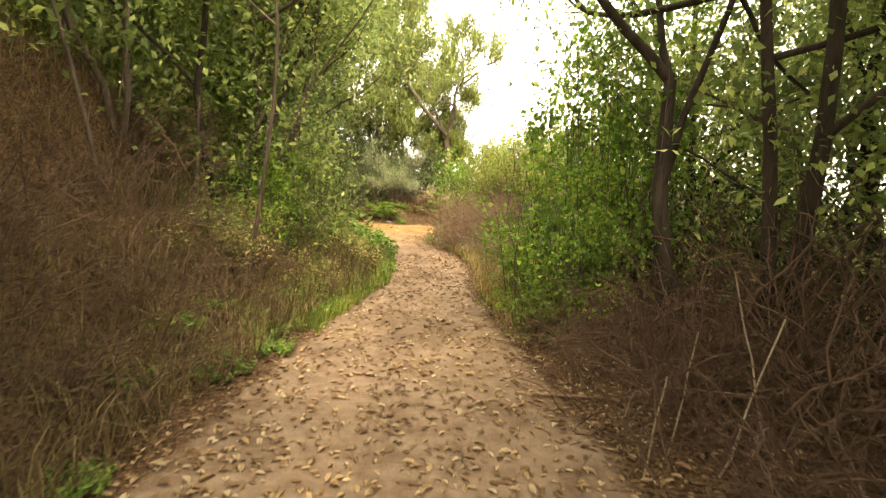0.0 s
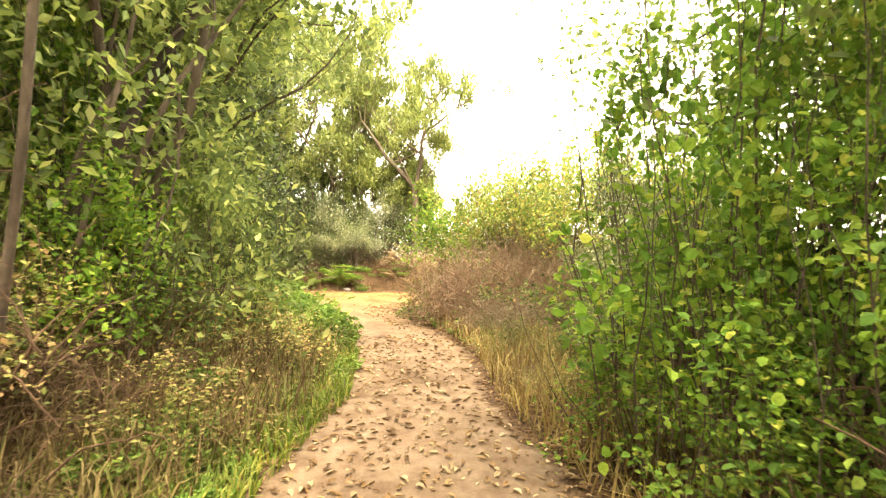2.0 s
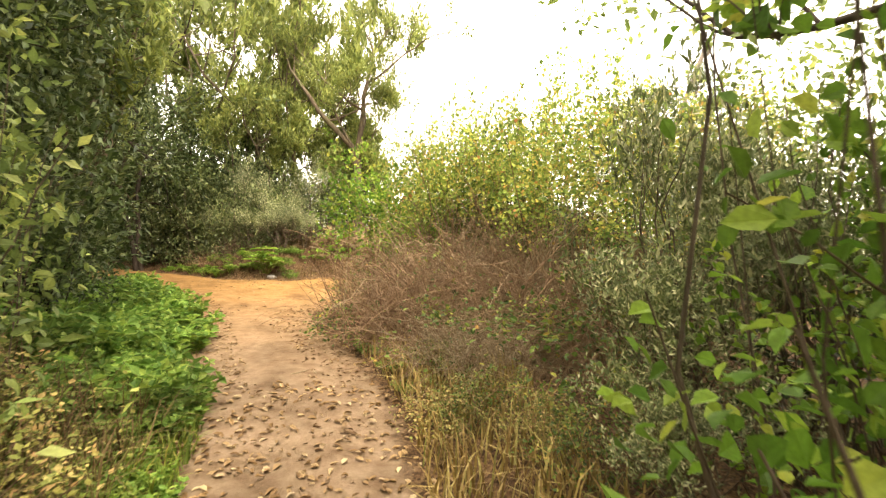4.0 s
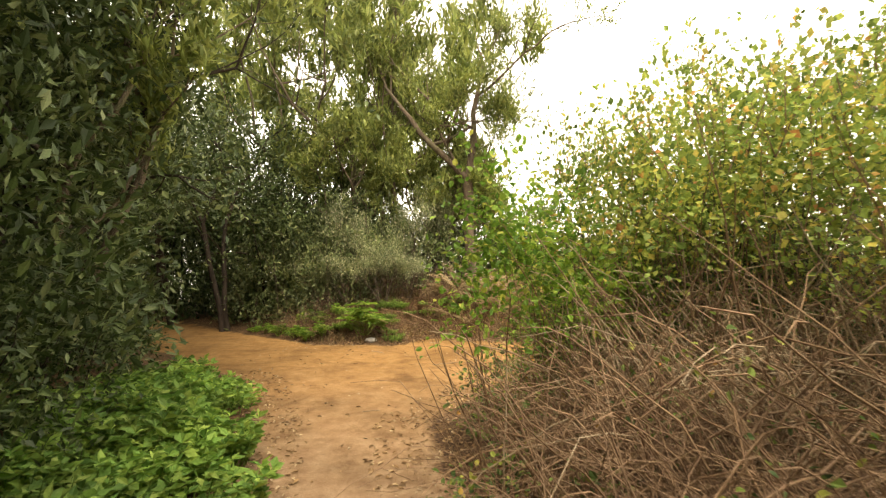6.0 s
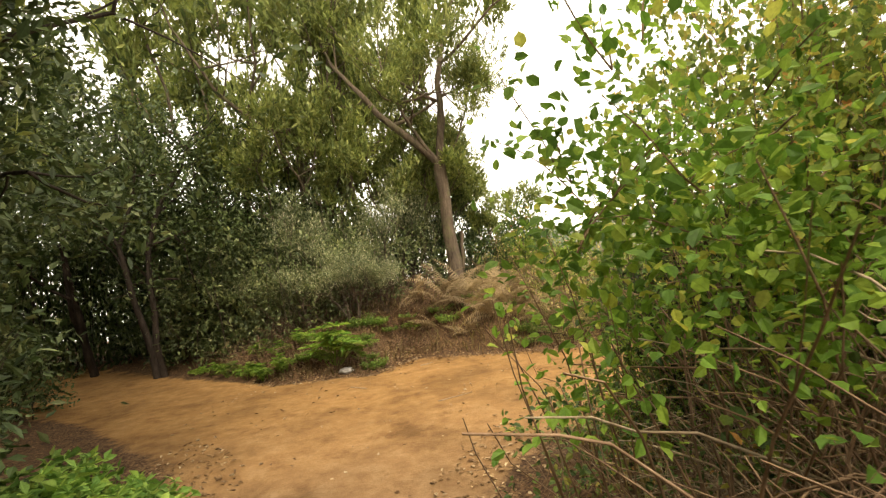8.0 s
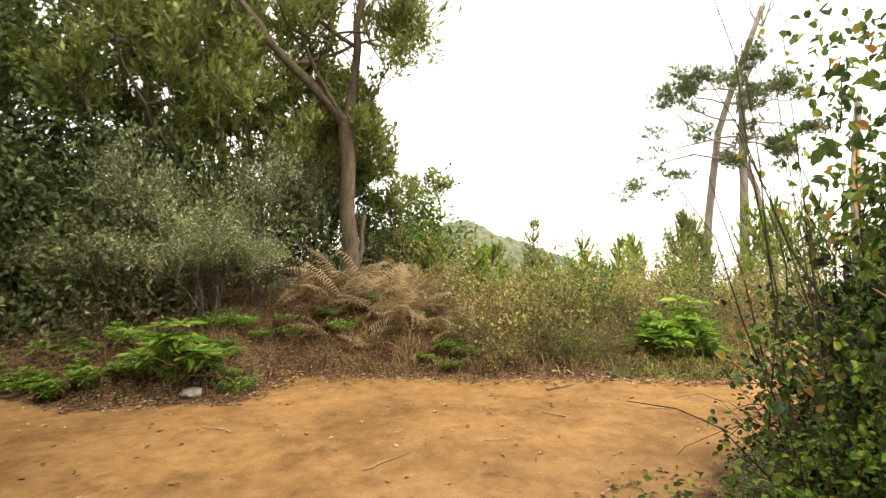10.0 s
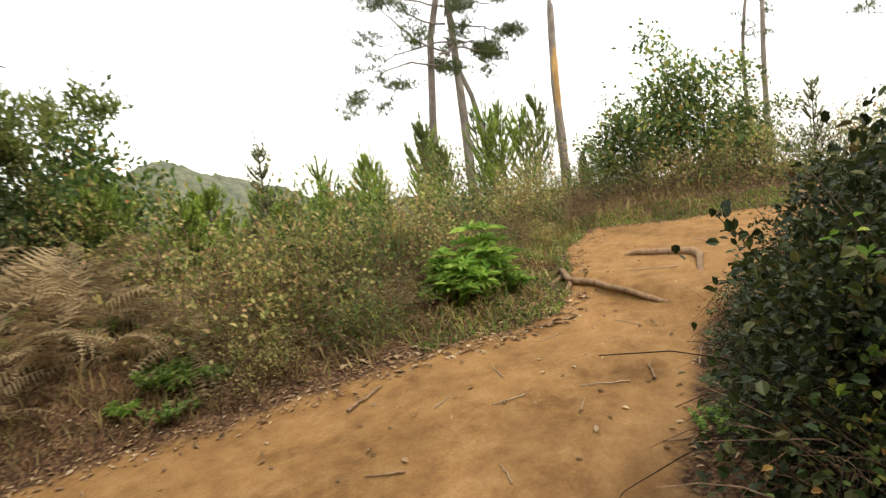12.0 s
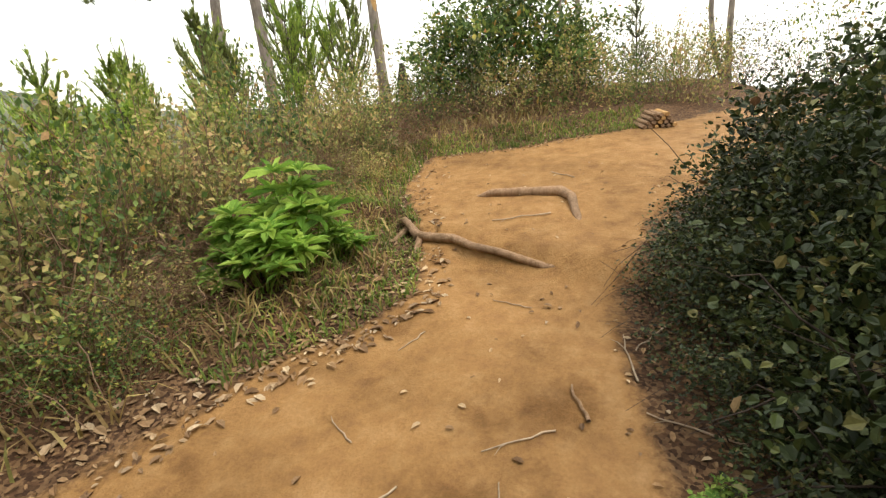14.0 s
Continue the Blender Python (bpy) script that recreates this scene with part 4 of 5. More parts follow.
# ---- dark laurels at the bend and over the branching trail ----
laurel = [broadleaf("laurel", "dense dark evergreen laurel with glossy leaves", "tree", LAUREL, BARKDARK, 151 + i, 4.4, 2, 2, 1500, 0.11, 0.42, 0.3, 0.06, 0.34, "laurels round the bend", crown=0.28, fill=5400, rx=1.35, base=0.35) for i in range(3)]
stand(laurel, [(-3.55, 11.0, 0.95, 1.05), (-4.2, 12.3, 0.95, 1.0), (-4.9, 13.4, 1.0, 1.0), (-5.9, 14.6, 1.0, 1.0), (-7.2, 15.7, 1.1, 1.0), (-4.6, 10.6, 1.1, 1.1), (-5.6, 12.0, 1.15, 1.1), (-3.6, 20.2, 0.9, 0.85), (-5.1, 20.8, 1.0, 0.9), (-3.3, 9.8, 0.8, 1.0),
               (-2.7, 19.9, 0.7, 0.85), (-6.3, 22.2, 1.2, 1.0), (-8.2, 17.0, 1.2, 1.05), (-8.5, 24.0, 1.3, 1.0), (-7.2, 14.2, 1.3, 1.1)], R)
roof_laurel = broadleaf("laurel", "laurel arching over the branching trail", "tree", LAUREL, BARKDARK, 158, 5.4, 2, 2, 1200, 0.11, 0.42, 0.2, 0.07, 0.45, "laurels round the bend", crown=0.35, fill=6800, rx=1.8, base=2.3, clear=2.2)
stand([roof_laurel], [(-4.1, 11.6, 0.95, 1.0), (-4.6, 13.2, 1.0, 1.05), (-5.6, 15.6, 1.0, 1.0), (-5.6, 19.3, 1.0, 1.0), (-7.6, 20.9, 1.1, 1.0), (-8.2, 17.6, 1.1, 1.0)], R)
# Grey-green leaf colour, lightened to brighten the dim foot of the trees.
far_shrub = thicket("shrub", "grey-green broadleaf shrub at the foot of the tree heaths", LAURELLIT, BARK, 163, 0.95, 1.7, 120, 24, 0.085, 24, 0.008, "shrubs under the tree heaths", 0.45, 0.05, 0.45, False, 0.2, 0.15, "shrub", splay=0.5, shoots=14)
stand([far_shrub], [(-3.0, 19.0, 0.9, 1.2), (-4.0, 19.7, 1.0, 1.3), (-2.0, 19.2, 0.9, 1.3), (-1.2, 19.6, 0.8, 1.2), (-5.0, 20.4, 1.1, 1.3), (-2.6, 19.9, 1.0, 1.7), (-3.7, 20.4, 1.1, 1.7)], R)
low_laurel = thicket("laurel", "low dark laurel bush beneath the trees", LAUREL, BARKDARK, 161, 0.9, 1.5, 130, 30, 0.085, 24, 0.008, "laurels round the bend", 0.4, 0.05, 0.42, False, 0.2, 0.14, "shrub", splay=0.5)
stand([low_laurel], [(-3.1, 10.6, 0.75, 1.1), (-3.45, 11.6, 0.75, 1.1), (-4.0, 12.7, 0.8, 1.1), (-4.9, 13.9, 0.8, 1.0), (-6.1, 15.0, 0.8, 1.0), (-5.6, 20.9, 0.9, 1.0), (-1.6, 20.6, 1.0, 1.3), (-0.2, 20.7, 0.9, 1.7), (0.35, 20.4, 0.7, 1.2), (-2.6, 20.9, 1.2, 1.5), (-4.0, 21.2, 1.3, 1.6), (-5.4, 21.8, 1.4, 1.8), (-0.9, 20.6, 1.0, 1.5), (-3.2, 21.8, 1.4, 1.8), (-7.2, 23.0, 1.5, 1.8), (-9.0, 23.4, 1.6, 2.2), (-9.9, 21.3, 1.5, 2.0), (-9.3, 22.2, 1.5, 2.0), (-10.4, 20.2, 1.6, 2.0), (-6.6, 16.9, 0.9, 1.0), (-7.4, 16.2, 1.2, 1.6), (-9.6, 18.4, 1.4, 1.8), (-11.0, 22.4, 1.6, 2.2), (-13.0, 19.0, 2.0, 2.0), (-13.0, 24.0, 2.0, 2.2), (-10.6, 16.4, 1.8, 2.0), (-8.8, 15.0, 1.5, 1.8), (-5.4, 23.6, 1.8, 2.0), (-9.4, 25.0, 1.9, 2.0)], R)
tall_heath = [heath_tree("tree_heath", "tall olive-green tree heath", "tree", HEATH, BARKMOSS, 171 + i, 6.6, 2, 3, 1900, 0.15, "tree heaths behind the bend", 0.07, 0.3, 0.28, 0.6, 6) for i in range(2)]
stand(tall_heath, [(-3.5, 21.3, 1.3, 1.4), (-1.9, 21.7, 1.2, 1.35), (-4.9, 21.6, 1.35, 1.4), (-1.35, 20.1, 0.75, 1.0), (-2.6, 20.5, 0.9, 1.1), (-3.6, 20.9, 0.9, 1.1), (-0.9, 21.8, 0.85, 0.95), (-0.55, 20.6, 0.75, 0.95), (0.2, 21.3, 0.7, 0.85), (-4.0, 12.4, 0.85, 1.15), (-8.0, 16.4, 1.0, 1.1), (-5.6, 11.5, 1.0, 1.1), (-6.4, 21.5, 1.1, 1.1)], R)


def fork_tree():
    """The old heath on the mound: one mossy bole that forks at twice a man's height."""
    rng = np.random.default_rng(181)
    ob = thing("tree_heath", "old mossy tree heath with a forked trunk on the mound", "tree")
    bole = np.array([(0, 0, -0.1), (0.03, 0, 0.5), (-0.02, 0.02, 1.1), (0.0, 0, 1.7), (-0.03, 0, 2.1), (-0.02, 0, 2.35)])
    rad = np.array([0.17, 0.13, 0.115, 0.11, 0.12, 0.11])
    P, Q, tips, dirs = [bole], [rad], [], []
    for head, L, r in (((-0.7, 0.1, 1.0), 1.9, 0.085), ((0.2, -0.1, 1.0), 1.9, 0.08), ((0.6, 0.2, 1.0), 1.1, 0.03), ((0.8, -0.3, 0.75), 0.9, 0.022), ((-0.9, -0.3, 0.9), 1.4, 0.04)):
        p, q, t, d = grow(bole[-1] - (0, 0, 0.08), unit(np.array(head)), L, r, 3, rng, bend=0.2, up=0.07, spread=0.55)
        P.extend(p), Q.extend(q), tips.append(t), dirs.append(d)
    side = np.array([(0.02, 0, 0.1), (0.14, 0.02, 0.25), (0.2, 0.03, 0.5), (0.19, 0.03, 0.75), (0.23, 0.04, 0.95), (0.22, 0.04, 1.0)])
    P.append(side), Q.append(np.full(6, 0.035))
    wood(np.array(P), np.array(Q), BARKMOSS, ob, 8)
    tips, dirs = np.concatenate(tips), np.concatenate(dirs)
    n = 2300
    pick = rng.integers(0, len(tips), n)
    axis = unit(dirs[pick] * 0.6 + np.array([0, 0, 0.6]) + rng.normal(0, 0.3, (n, 3)))
    at = (tips[pick] + rng.normal(0, 0.1, (n, 3)))[:, None] + axis[:, None] * rng.uniform(0, 0.28, (n, 8, 1))
    part("crown", mesh("crown", *leaves(at.reshape(-1, 3), np.repeat(axis, 8, 0), 0.1, 0.026, rng, 0.55), HEATH), ob)
    return ob


rooted(fork_tree(), -0.25, 19.5, 1.0, 0, 0.05)

# ---- slope beyond the bend ----
shiny = broadleaf("shrub", "upright glossy green broadleaf shrub", "shrub", BRAMBLE, BARK, 191, 2.4, 3, 2, 1600, 0.105, 0.5, 0.25, 0.025, 0.4, "broadleaf shrubs", crown=0.16, fill=4200, rx=0.65, base=0.3)
stand([shiny], [(1.35, 21.4, 0.9, 1.2), (0.9, 20.6, 0.7, 0.95), (9.5, 16.9, 1.0, 1.0), (9.2, 17.9, 0.85, 0.85), (10.2, 16.2, 0.8, 0.8)], R)
young = [sapling("young_pine", "bushy young pine with upright bright green shoots", (PINE, PINE, HEATH)[i], 201 + i, 1.35, 8, 17, 0.066, fine=0.17, reach=(0.34, 0.3, 0.27)[i]) for i in range(3)]
stand(young, [(5.4, 22.4, 1.25, 1.25), (7.6, 23.4, 1.2, 1.4), (7.2, 21.2, 1.3, 1.25), (6.5, 23.9, 1.2, 1.1), (8.6, 24.6, 1.3, 1.5), (8.3, 22.3, 1.4, 1.35), (9.3, 21.2, 1.3, 1.35), (10.3, 21.4, 1.4, 1.35), (10.3, 20.5, 1.35, 1.4), (9.5, 20.3, 1.25, 1.3),
              (6.3, 20.6, 0.9, 1.0), (4.6, 20.9, 0.9, 1.0), (3.6, 21.6, 0.9, 1.1), (5.6, 19.8, 0.7, 0.9), (3.0, 20.4, 0.8, 0.9), (2.4, 19.7, 0.6, 0.8), (7.9, 20.1, 0.9, 0.9), (4.2, 22.6, 1.1, 1.2), (6.9, 22.4, 1.0, 1.2), (2.5, 22.3, 1.0, 1.1), (11.2, 22.2, 1.3, 1.4), (3.9, 24.0, 1.2, 1.3), (6.0, 21.6, 1.1, 1.2), (8.0, 21.5, 1.1, 1.2), (9.0, 22.8, 1.3, 1.4), (5.0, 21.0, 0.9, 1.0), (2.9, 21.0, 0.9, 1.0)], R)
thin_sap = sapling("heath_sapling", "thin upright heath sapling with an open top", HEATHPALE, 211, 2.0, 14, 7, 0.055, "heath saplings", 0.32, 0.15)
fresh_sap = sapling("heath_sapling", "feathery bright green heath sapling in the scrub", PINE, 213, 1.2, 12, 10, 0.065, "heath saplings", 0.28, 0.28)
stand([fresh_sap], [(1.7, 19.3, 1.0, 1.0), (2.3, 20.1, 1.1, 1.1), (3.0, 19.5, 1.0, 1.0), (3.8, 20.0, 1.0, 1.0), (4.6, 19.7, 0.9, 0.9), (1.2, 20.2, 1.0, 1.1), (5.0, 20.3, 1.0, 0.9), (6.0, 20.0, 0.8, 0.9), (2.7, 18.7, 0.7, 0.8), (4.2, 19.0, 0.6, 0.8), (3.5, 21.0, 1.1, 1.1), (7.0, 20.8, 0.9, 0.9)], R)
stand([thin_sap], [(3.1, 20.3, 1.0, 1.0), (10.9, 15.2, 0.95, 0.9), (9.9, 21.8, 1.1, 1.2), (10.8, 20.9, 1.0, 1.2), (8.6, 17.4, 0.8, 0.8)], R)
scrub = [thicket("scrub_bush", "low open scrub of small green and yellow leaves", (SCRUB, SCRUB, BRAMBLE)[i], CANE, 221 + i, 0.72, 0.85, 92, 15, 0.043, 50, 0.0035, "low scrub on the slope", 0.2, 0.03, 0.6, False, 0.2, 0.1, "shrub", splay=0.6, shoots=20) for i in range(3)]
places = [(x + R.normal(0, 0.12), y + R.normal(0, 0.12), R.uniform(0.9, 1.25), R.uniform(0.85, 1.3)) for x, y in
          [(1.3, 17.95), (1.9, 17.85), (2.6, 17.85), (3.2, 17.9), (1.7, 18.3), (2.4, 18.2), (3.2, 18.2), (4.0, 18.2), (4.8, 18.3), (5.6, 18.3), (6.4, 18.5), (7.2, 18.5), (1.4, 19.4), (2.3, 19.1), (3.3, 19.2), (4.3, 19.2), (5.2, 19.3),
           (6.2, 19.4), (7.1, 19.5), (8.0, 18.9), (8.0, 17.9), (8.6, 16.9), (8.9, 16.0), (9.4, 15.2), (10.0, 14.4), (0.5, 20.0), (2.0, 20.4), (4.0, 20.3), (5.4, 20.6), (7.4, 20.4), (8.7, 19.8), (9.6, 19.0), (10.4, 17.8), (11.0, 16.6), (11.4, 14.8), (9.6, 18.3)]]
places += [(x, y, R.uniform(0.6, 0.95), R.uniform(0.6, 0.95)) for x, y in zip(*beside(11, -2.9, -1.4, 4.4, 9.0, -1.5, -0.6, R))]
places += [(x, y, R.uniform(0.4, 0.6), R.uniform(0.5, 0.8)) for x, y in zip(*beside(9, 0.6, 2.2, 5.5, 9.6, -0.9, -0.25, R))]
places += [(x, y, R.uniform(0.45, 0.65), R.uniform(0.6, 0.9)) for x, y in zip(*beside(22, 0.9, 6.5, 16.4, 18.2, -1.0, -0.42, R))]
places = [(x + 0.2, y + 1.1, a, b) if math.hypot(x - 3.3, y - 16.9) < 0.75 else (x, y, a, b) for x, y, a, b in places]
stand(scrub, places, R)
brown_scrub = tangle("dead_scrub", "reddish brown dead scrub and bracken stalks", CANE, 231, 0.8, 0.75, 120, 0.0035, "dead scrub on the slope", 0.5, "brushwood")
stand([brown_scrub], [(1.0, 17.6, 0.55, 0.7), (1.9, 17.45, 0.6, 0.8), (2.7, 17.35, 0.6, 0.8), (-1.9, 17.5, 0.7, 0.6), (-2.8, 17.8, 0.8, 0.7), (-1.3, 18.0, 0.7, 0.6), (-3.6, 18.5, 0.8, 0.8), (3.3, 17.5, 0.6, 0.9), (4.0, 18.0, 0.9, 1.2), (3.0, 18.9, 1.0, 1.3), (7.6, 18.9, 1.0, 1.2), (9.1, 16.9, 0.9, 1.1), (6.9, 19.2, 1.0, 1.3), (1.4, 17.9, 0.8, 0.9), (2.8, 17.8, 0.9, 1.0), (3.4, 18.0, 0.9, 1.0), (4.8, 18.5, 1.0, 1.1), (6.2, 18.2, 1.0, 1.0), (7.2, 18.0, 0.9, 1.0), (8.0, 17.4, 0.9, 1.0), (8.6, 16.2, 0.8, 0.9), (2.0, 19.0, 1.0, 1.0), (5.6, 19.0, 1.0, 1.0), (-0.9, 18.5, 0.8, 0.7), (0.2, 18.5, 0.8, 0.8), (9.5, 14.6, 0.8, 0.8), (2.3, 17.5, 0.7, 1.2), (3.1, 17.55, 0.8, 1.1), (3.7, 17.75, 0.8, 1.3), (4.5, 17.85, 0.8, 1.2), (5.2, 17.9, 0.7, 1.0), (2.6, 18.3, 0.9, 1.4), (3.5, 18.5, 0.9, 1.4), (4.4, 18.9, 0.9, 1.4), (5.4, 18.6, 0.9, 1.3), (1.6, 18.4, 0.8, 1.2), (6.6, 18.3, 0.8, 1.2), (7.7, 17.9, 0.9, 1.2), (8.4, 17.1, 0.8, 1.2)], R)
# Every second bush has the leaf colour darkened as shade.
hedge = [thicket("shrub", "rank scrub of brown and green leaves beside the upper trail", (BRAMBLE, BRAMBLESHADE)[i], CANE, 241 + i, 1.0, 1.3, 100, 20, 0.05, 90, 0.005, "scrub by the upper trail", 0.3, 0.05, 0.6, False, 0.4, 0.14, "shrub") for i in range(2)]
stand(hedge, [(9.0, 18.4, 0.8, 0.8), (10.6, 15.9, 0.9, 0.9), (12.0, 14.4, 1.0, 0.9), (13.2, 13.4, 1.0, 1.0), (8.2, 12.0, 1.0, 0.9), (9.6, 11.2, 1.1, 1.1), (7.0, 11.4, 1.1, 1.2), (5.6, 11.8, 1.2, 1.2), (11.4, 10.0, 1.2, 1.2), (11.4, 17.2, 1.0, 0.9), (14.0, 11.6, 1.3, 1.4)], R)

# ---- fresh green plants ----
big_herb = rosettes("green_plant", "lush green plant with broad pointed leaves in rosettes", FRESH, 251, 19, 0.66, 0.34, 0.185, 0.3, "lush plants by the trail")
stand([big_herb], [(-2.2, 17.42, 1.0, 0.85), (3.36, 16.92, 0.95, 1.05), (2.98, 16.97, 0.78, 0.8), (3.85, 17.35, 0.65, 0.9), (3.2, 17.2, 0.8, 0.9), (3.6, 16.86, 0.55, 0.7)], R)
nettle = rosettes("nettle_clump", "bright green nettle-like herbs beside the trail", FRESH, 255, 18, 0.4, 0.34, 0.11, 0.38, "bright herbs at the bend", "herb")
stand([nettle], [(-1.85, 17.4, 0.4, 0.8), (-2.6, 17.55, 0.5, 0.8), (-2.95, 17.6, 0.7, 1.0), (-3.25, 17.65, 0.7, 0.9), (-3.6, 17.95, 0.75, 0.9), (-4.0, 18.3, 0.7, 0.9), (-4.4, 18.7, 0.65, 0.8), (0.75, 17.55, 0.6, 0.8), (-1.7, 17.75, 0.45, 0.9), (-3.1, 18.0, 0.6, 1.1), (-3.5, 18.4, 0.7, 1.0), (-1.1, 18.25, 0.5, 0.8), (0.35, 17.6, 0.4, 0.6), (-4.8, 19.0, 0.6, 0.6), (-2.75, 17.95, 0.6, 1.1)], R)
soft_herb = [herb("herb_clump", "soft green herbs on the verge", HERB, 258 + i, 46, 0.34, 0.36, 0.072, 0.58, "green herbs on the verge", 5, "herb", False) for i in range(2)]
hx, hy = beside(62, -3.4, -0.9, 8.6, 13.2, -1.15, -0.12, R)
stand(soft_herb, [(x, y, R.uniform(0.7, 1.15), R.uniform(0.7, 1.1)) for x, y in zip(hx, hy)], R)
hx, hy = beside(34, -2.6, -0.8, 1.0, 8.6, -0.9, -0.1, R)
stand([again(soft_herb[0], 0.9, 9.3, 0.6)], [(x, y, R.uniform(0.35, 0.7), R.uniform(0.5, 0.9)) for x, y in zip(hx, hy)], R)
hx, hy = beside(18, -0.6, 4.6, 8.6, 15.0, -0.5, -0.1, R)
stand([again(soft_herb[1], -0.35, 12.0, 0.4)], [(x, y, R.uniform(0.2, 0.42), R.uniform(0.4, 0.8)) for x, y in zip(hx, hy)], R)

hx, hy = beside(26, -3.6, 1.0, 17.2, 18.8, -1.2, -0.15, R)
stand([again(soft_herb[1], -0.6, 18.0, 0.35)], [(x, y, R.uniform(0.3, 0.55), R.uniform(0.5, 0.9)) for x, y in zip(hx, hy)], R)
gxs, gys = beside(5000, -4.5, 1.4, 17.0, 19.2, -1.6, -0.1, R)
blades("dry_grass", "withered brown stalks over the mound", STRAW, gxs, gys, 0.2, R, lean=1.3, width=0.004)

# ---- dry bracken on the mound ----
fern = [bracken("bracken", "dry tan bracken fronds hanging over the mound", FERN, 261 + i, 11, 0.6) for i in range(2)]
stand(fern, [(2.2, 17.9, 0.7, 0.8), (2.9, 18.3, 0.8, 0.9), (0.95, 18.15, 1.0, 1.0), (0.5, 17.95, 0.9, 0.9), (0.3, 18.6, 1.1, 1.1), (1.1, 18.7, 1.0, 1.1), (-0.2, 18.5, 1.1, 1.2), (0.7, 19.2, 1.2, 1.2), (-0.55, 18.35, 1.0, 1.0), (-0.1, 18.15, 1.0, 1.0), (0.35, 18.3, 1.0, 0.9), (0.05, 18.75, 1.0, 1.0), (-0.5, 18.85, 1.0, 1.0), (0.75, 18.5, 0.9, 0.9), (-0.95, 18.7, 0.9, 0.9), (-0.3, 17.85, 0.7, 0.7), (0.6, 18.9, 1.0, 1.0), (0.9, 17.85, 0.9, 0.9), (0.2, 18.0, 1.0, 1.1), (1.25, 18.3, 1.0, 1.1), (-0.75, 18.1, 0.8, 0.9), (0.55, 18.35, 1.1, 1.2), (4.6, 18.0, 0.7, 0.8), (3.2, 18.4, 0.7, 0.9), (6.6, 17.9, 0.7, 0.7), (9.0, 17.3, 0.9, 1.2)], R, 0.0)

# ---- grass ----
gxs, gys = beside(6500, -2.2, -0.5, 4.6, 10.6, -0.75, 0.06, R)
blades("green_grass", "fresh green grass on the trail's verge", GRASS, gxs, gys, 0.16, R, lean=0.8)
gxs, gys = beside(17000, -4.4, -0.8, -1.5, 9.0, -2.6, -0.15, R)
blades("dry_grass", "dry straw-coloured grass on the bank", STRAW, gxs, gys, 0.42, R, lean=1.1, width=0.004)
gxs, gys = beside(2600, 0.1, 2.4, 5.0, 13.5, -0.9, -0.05, R)
blades("dry_grass", "dry grass under the brambles", DRYGRASS, gxs, gys, 0.28, R, lean=0.8)
gxs, gys = beside(3000, -0.5, 10.5, 16.0, 19.5, -2.0, -0.15, R)
blades("dry_grass", "dry grass among the scrub of the slope", DRYGRASS, gxs, gys, 0.22, R, lean=1.2)
gxs, gys = beside(6000, 2.2, 9.5, 15.0, 18.2, -0.7, 0.04, R)
blades("green_grass", "short green grass at the scrub's foot", GRASS, gxs, gys, 0.08, R, lean=1.0)


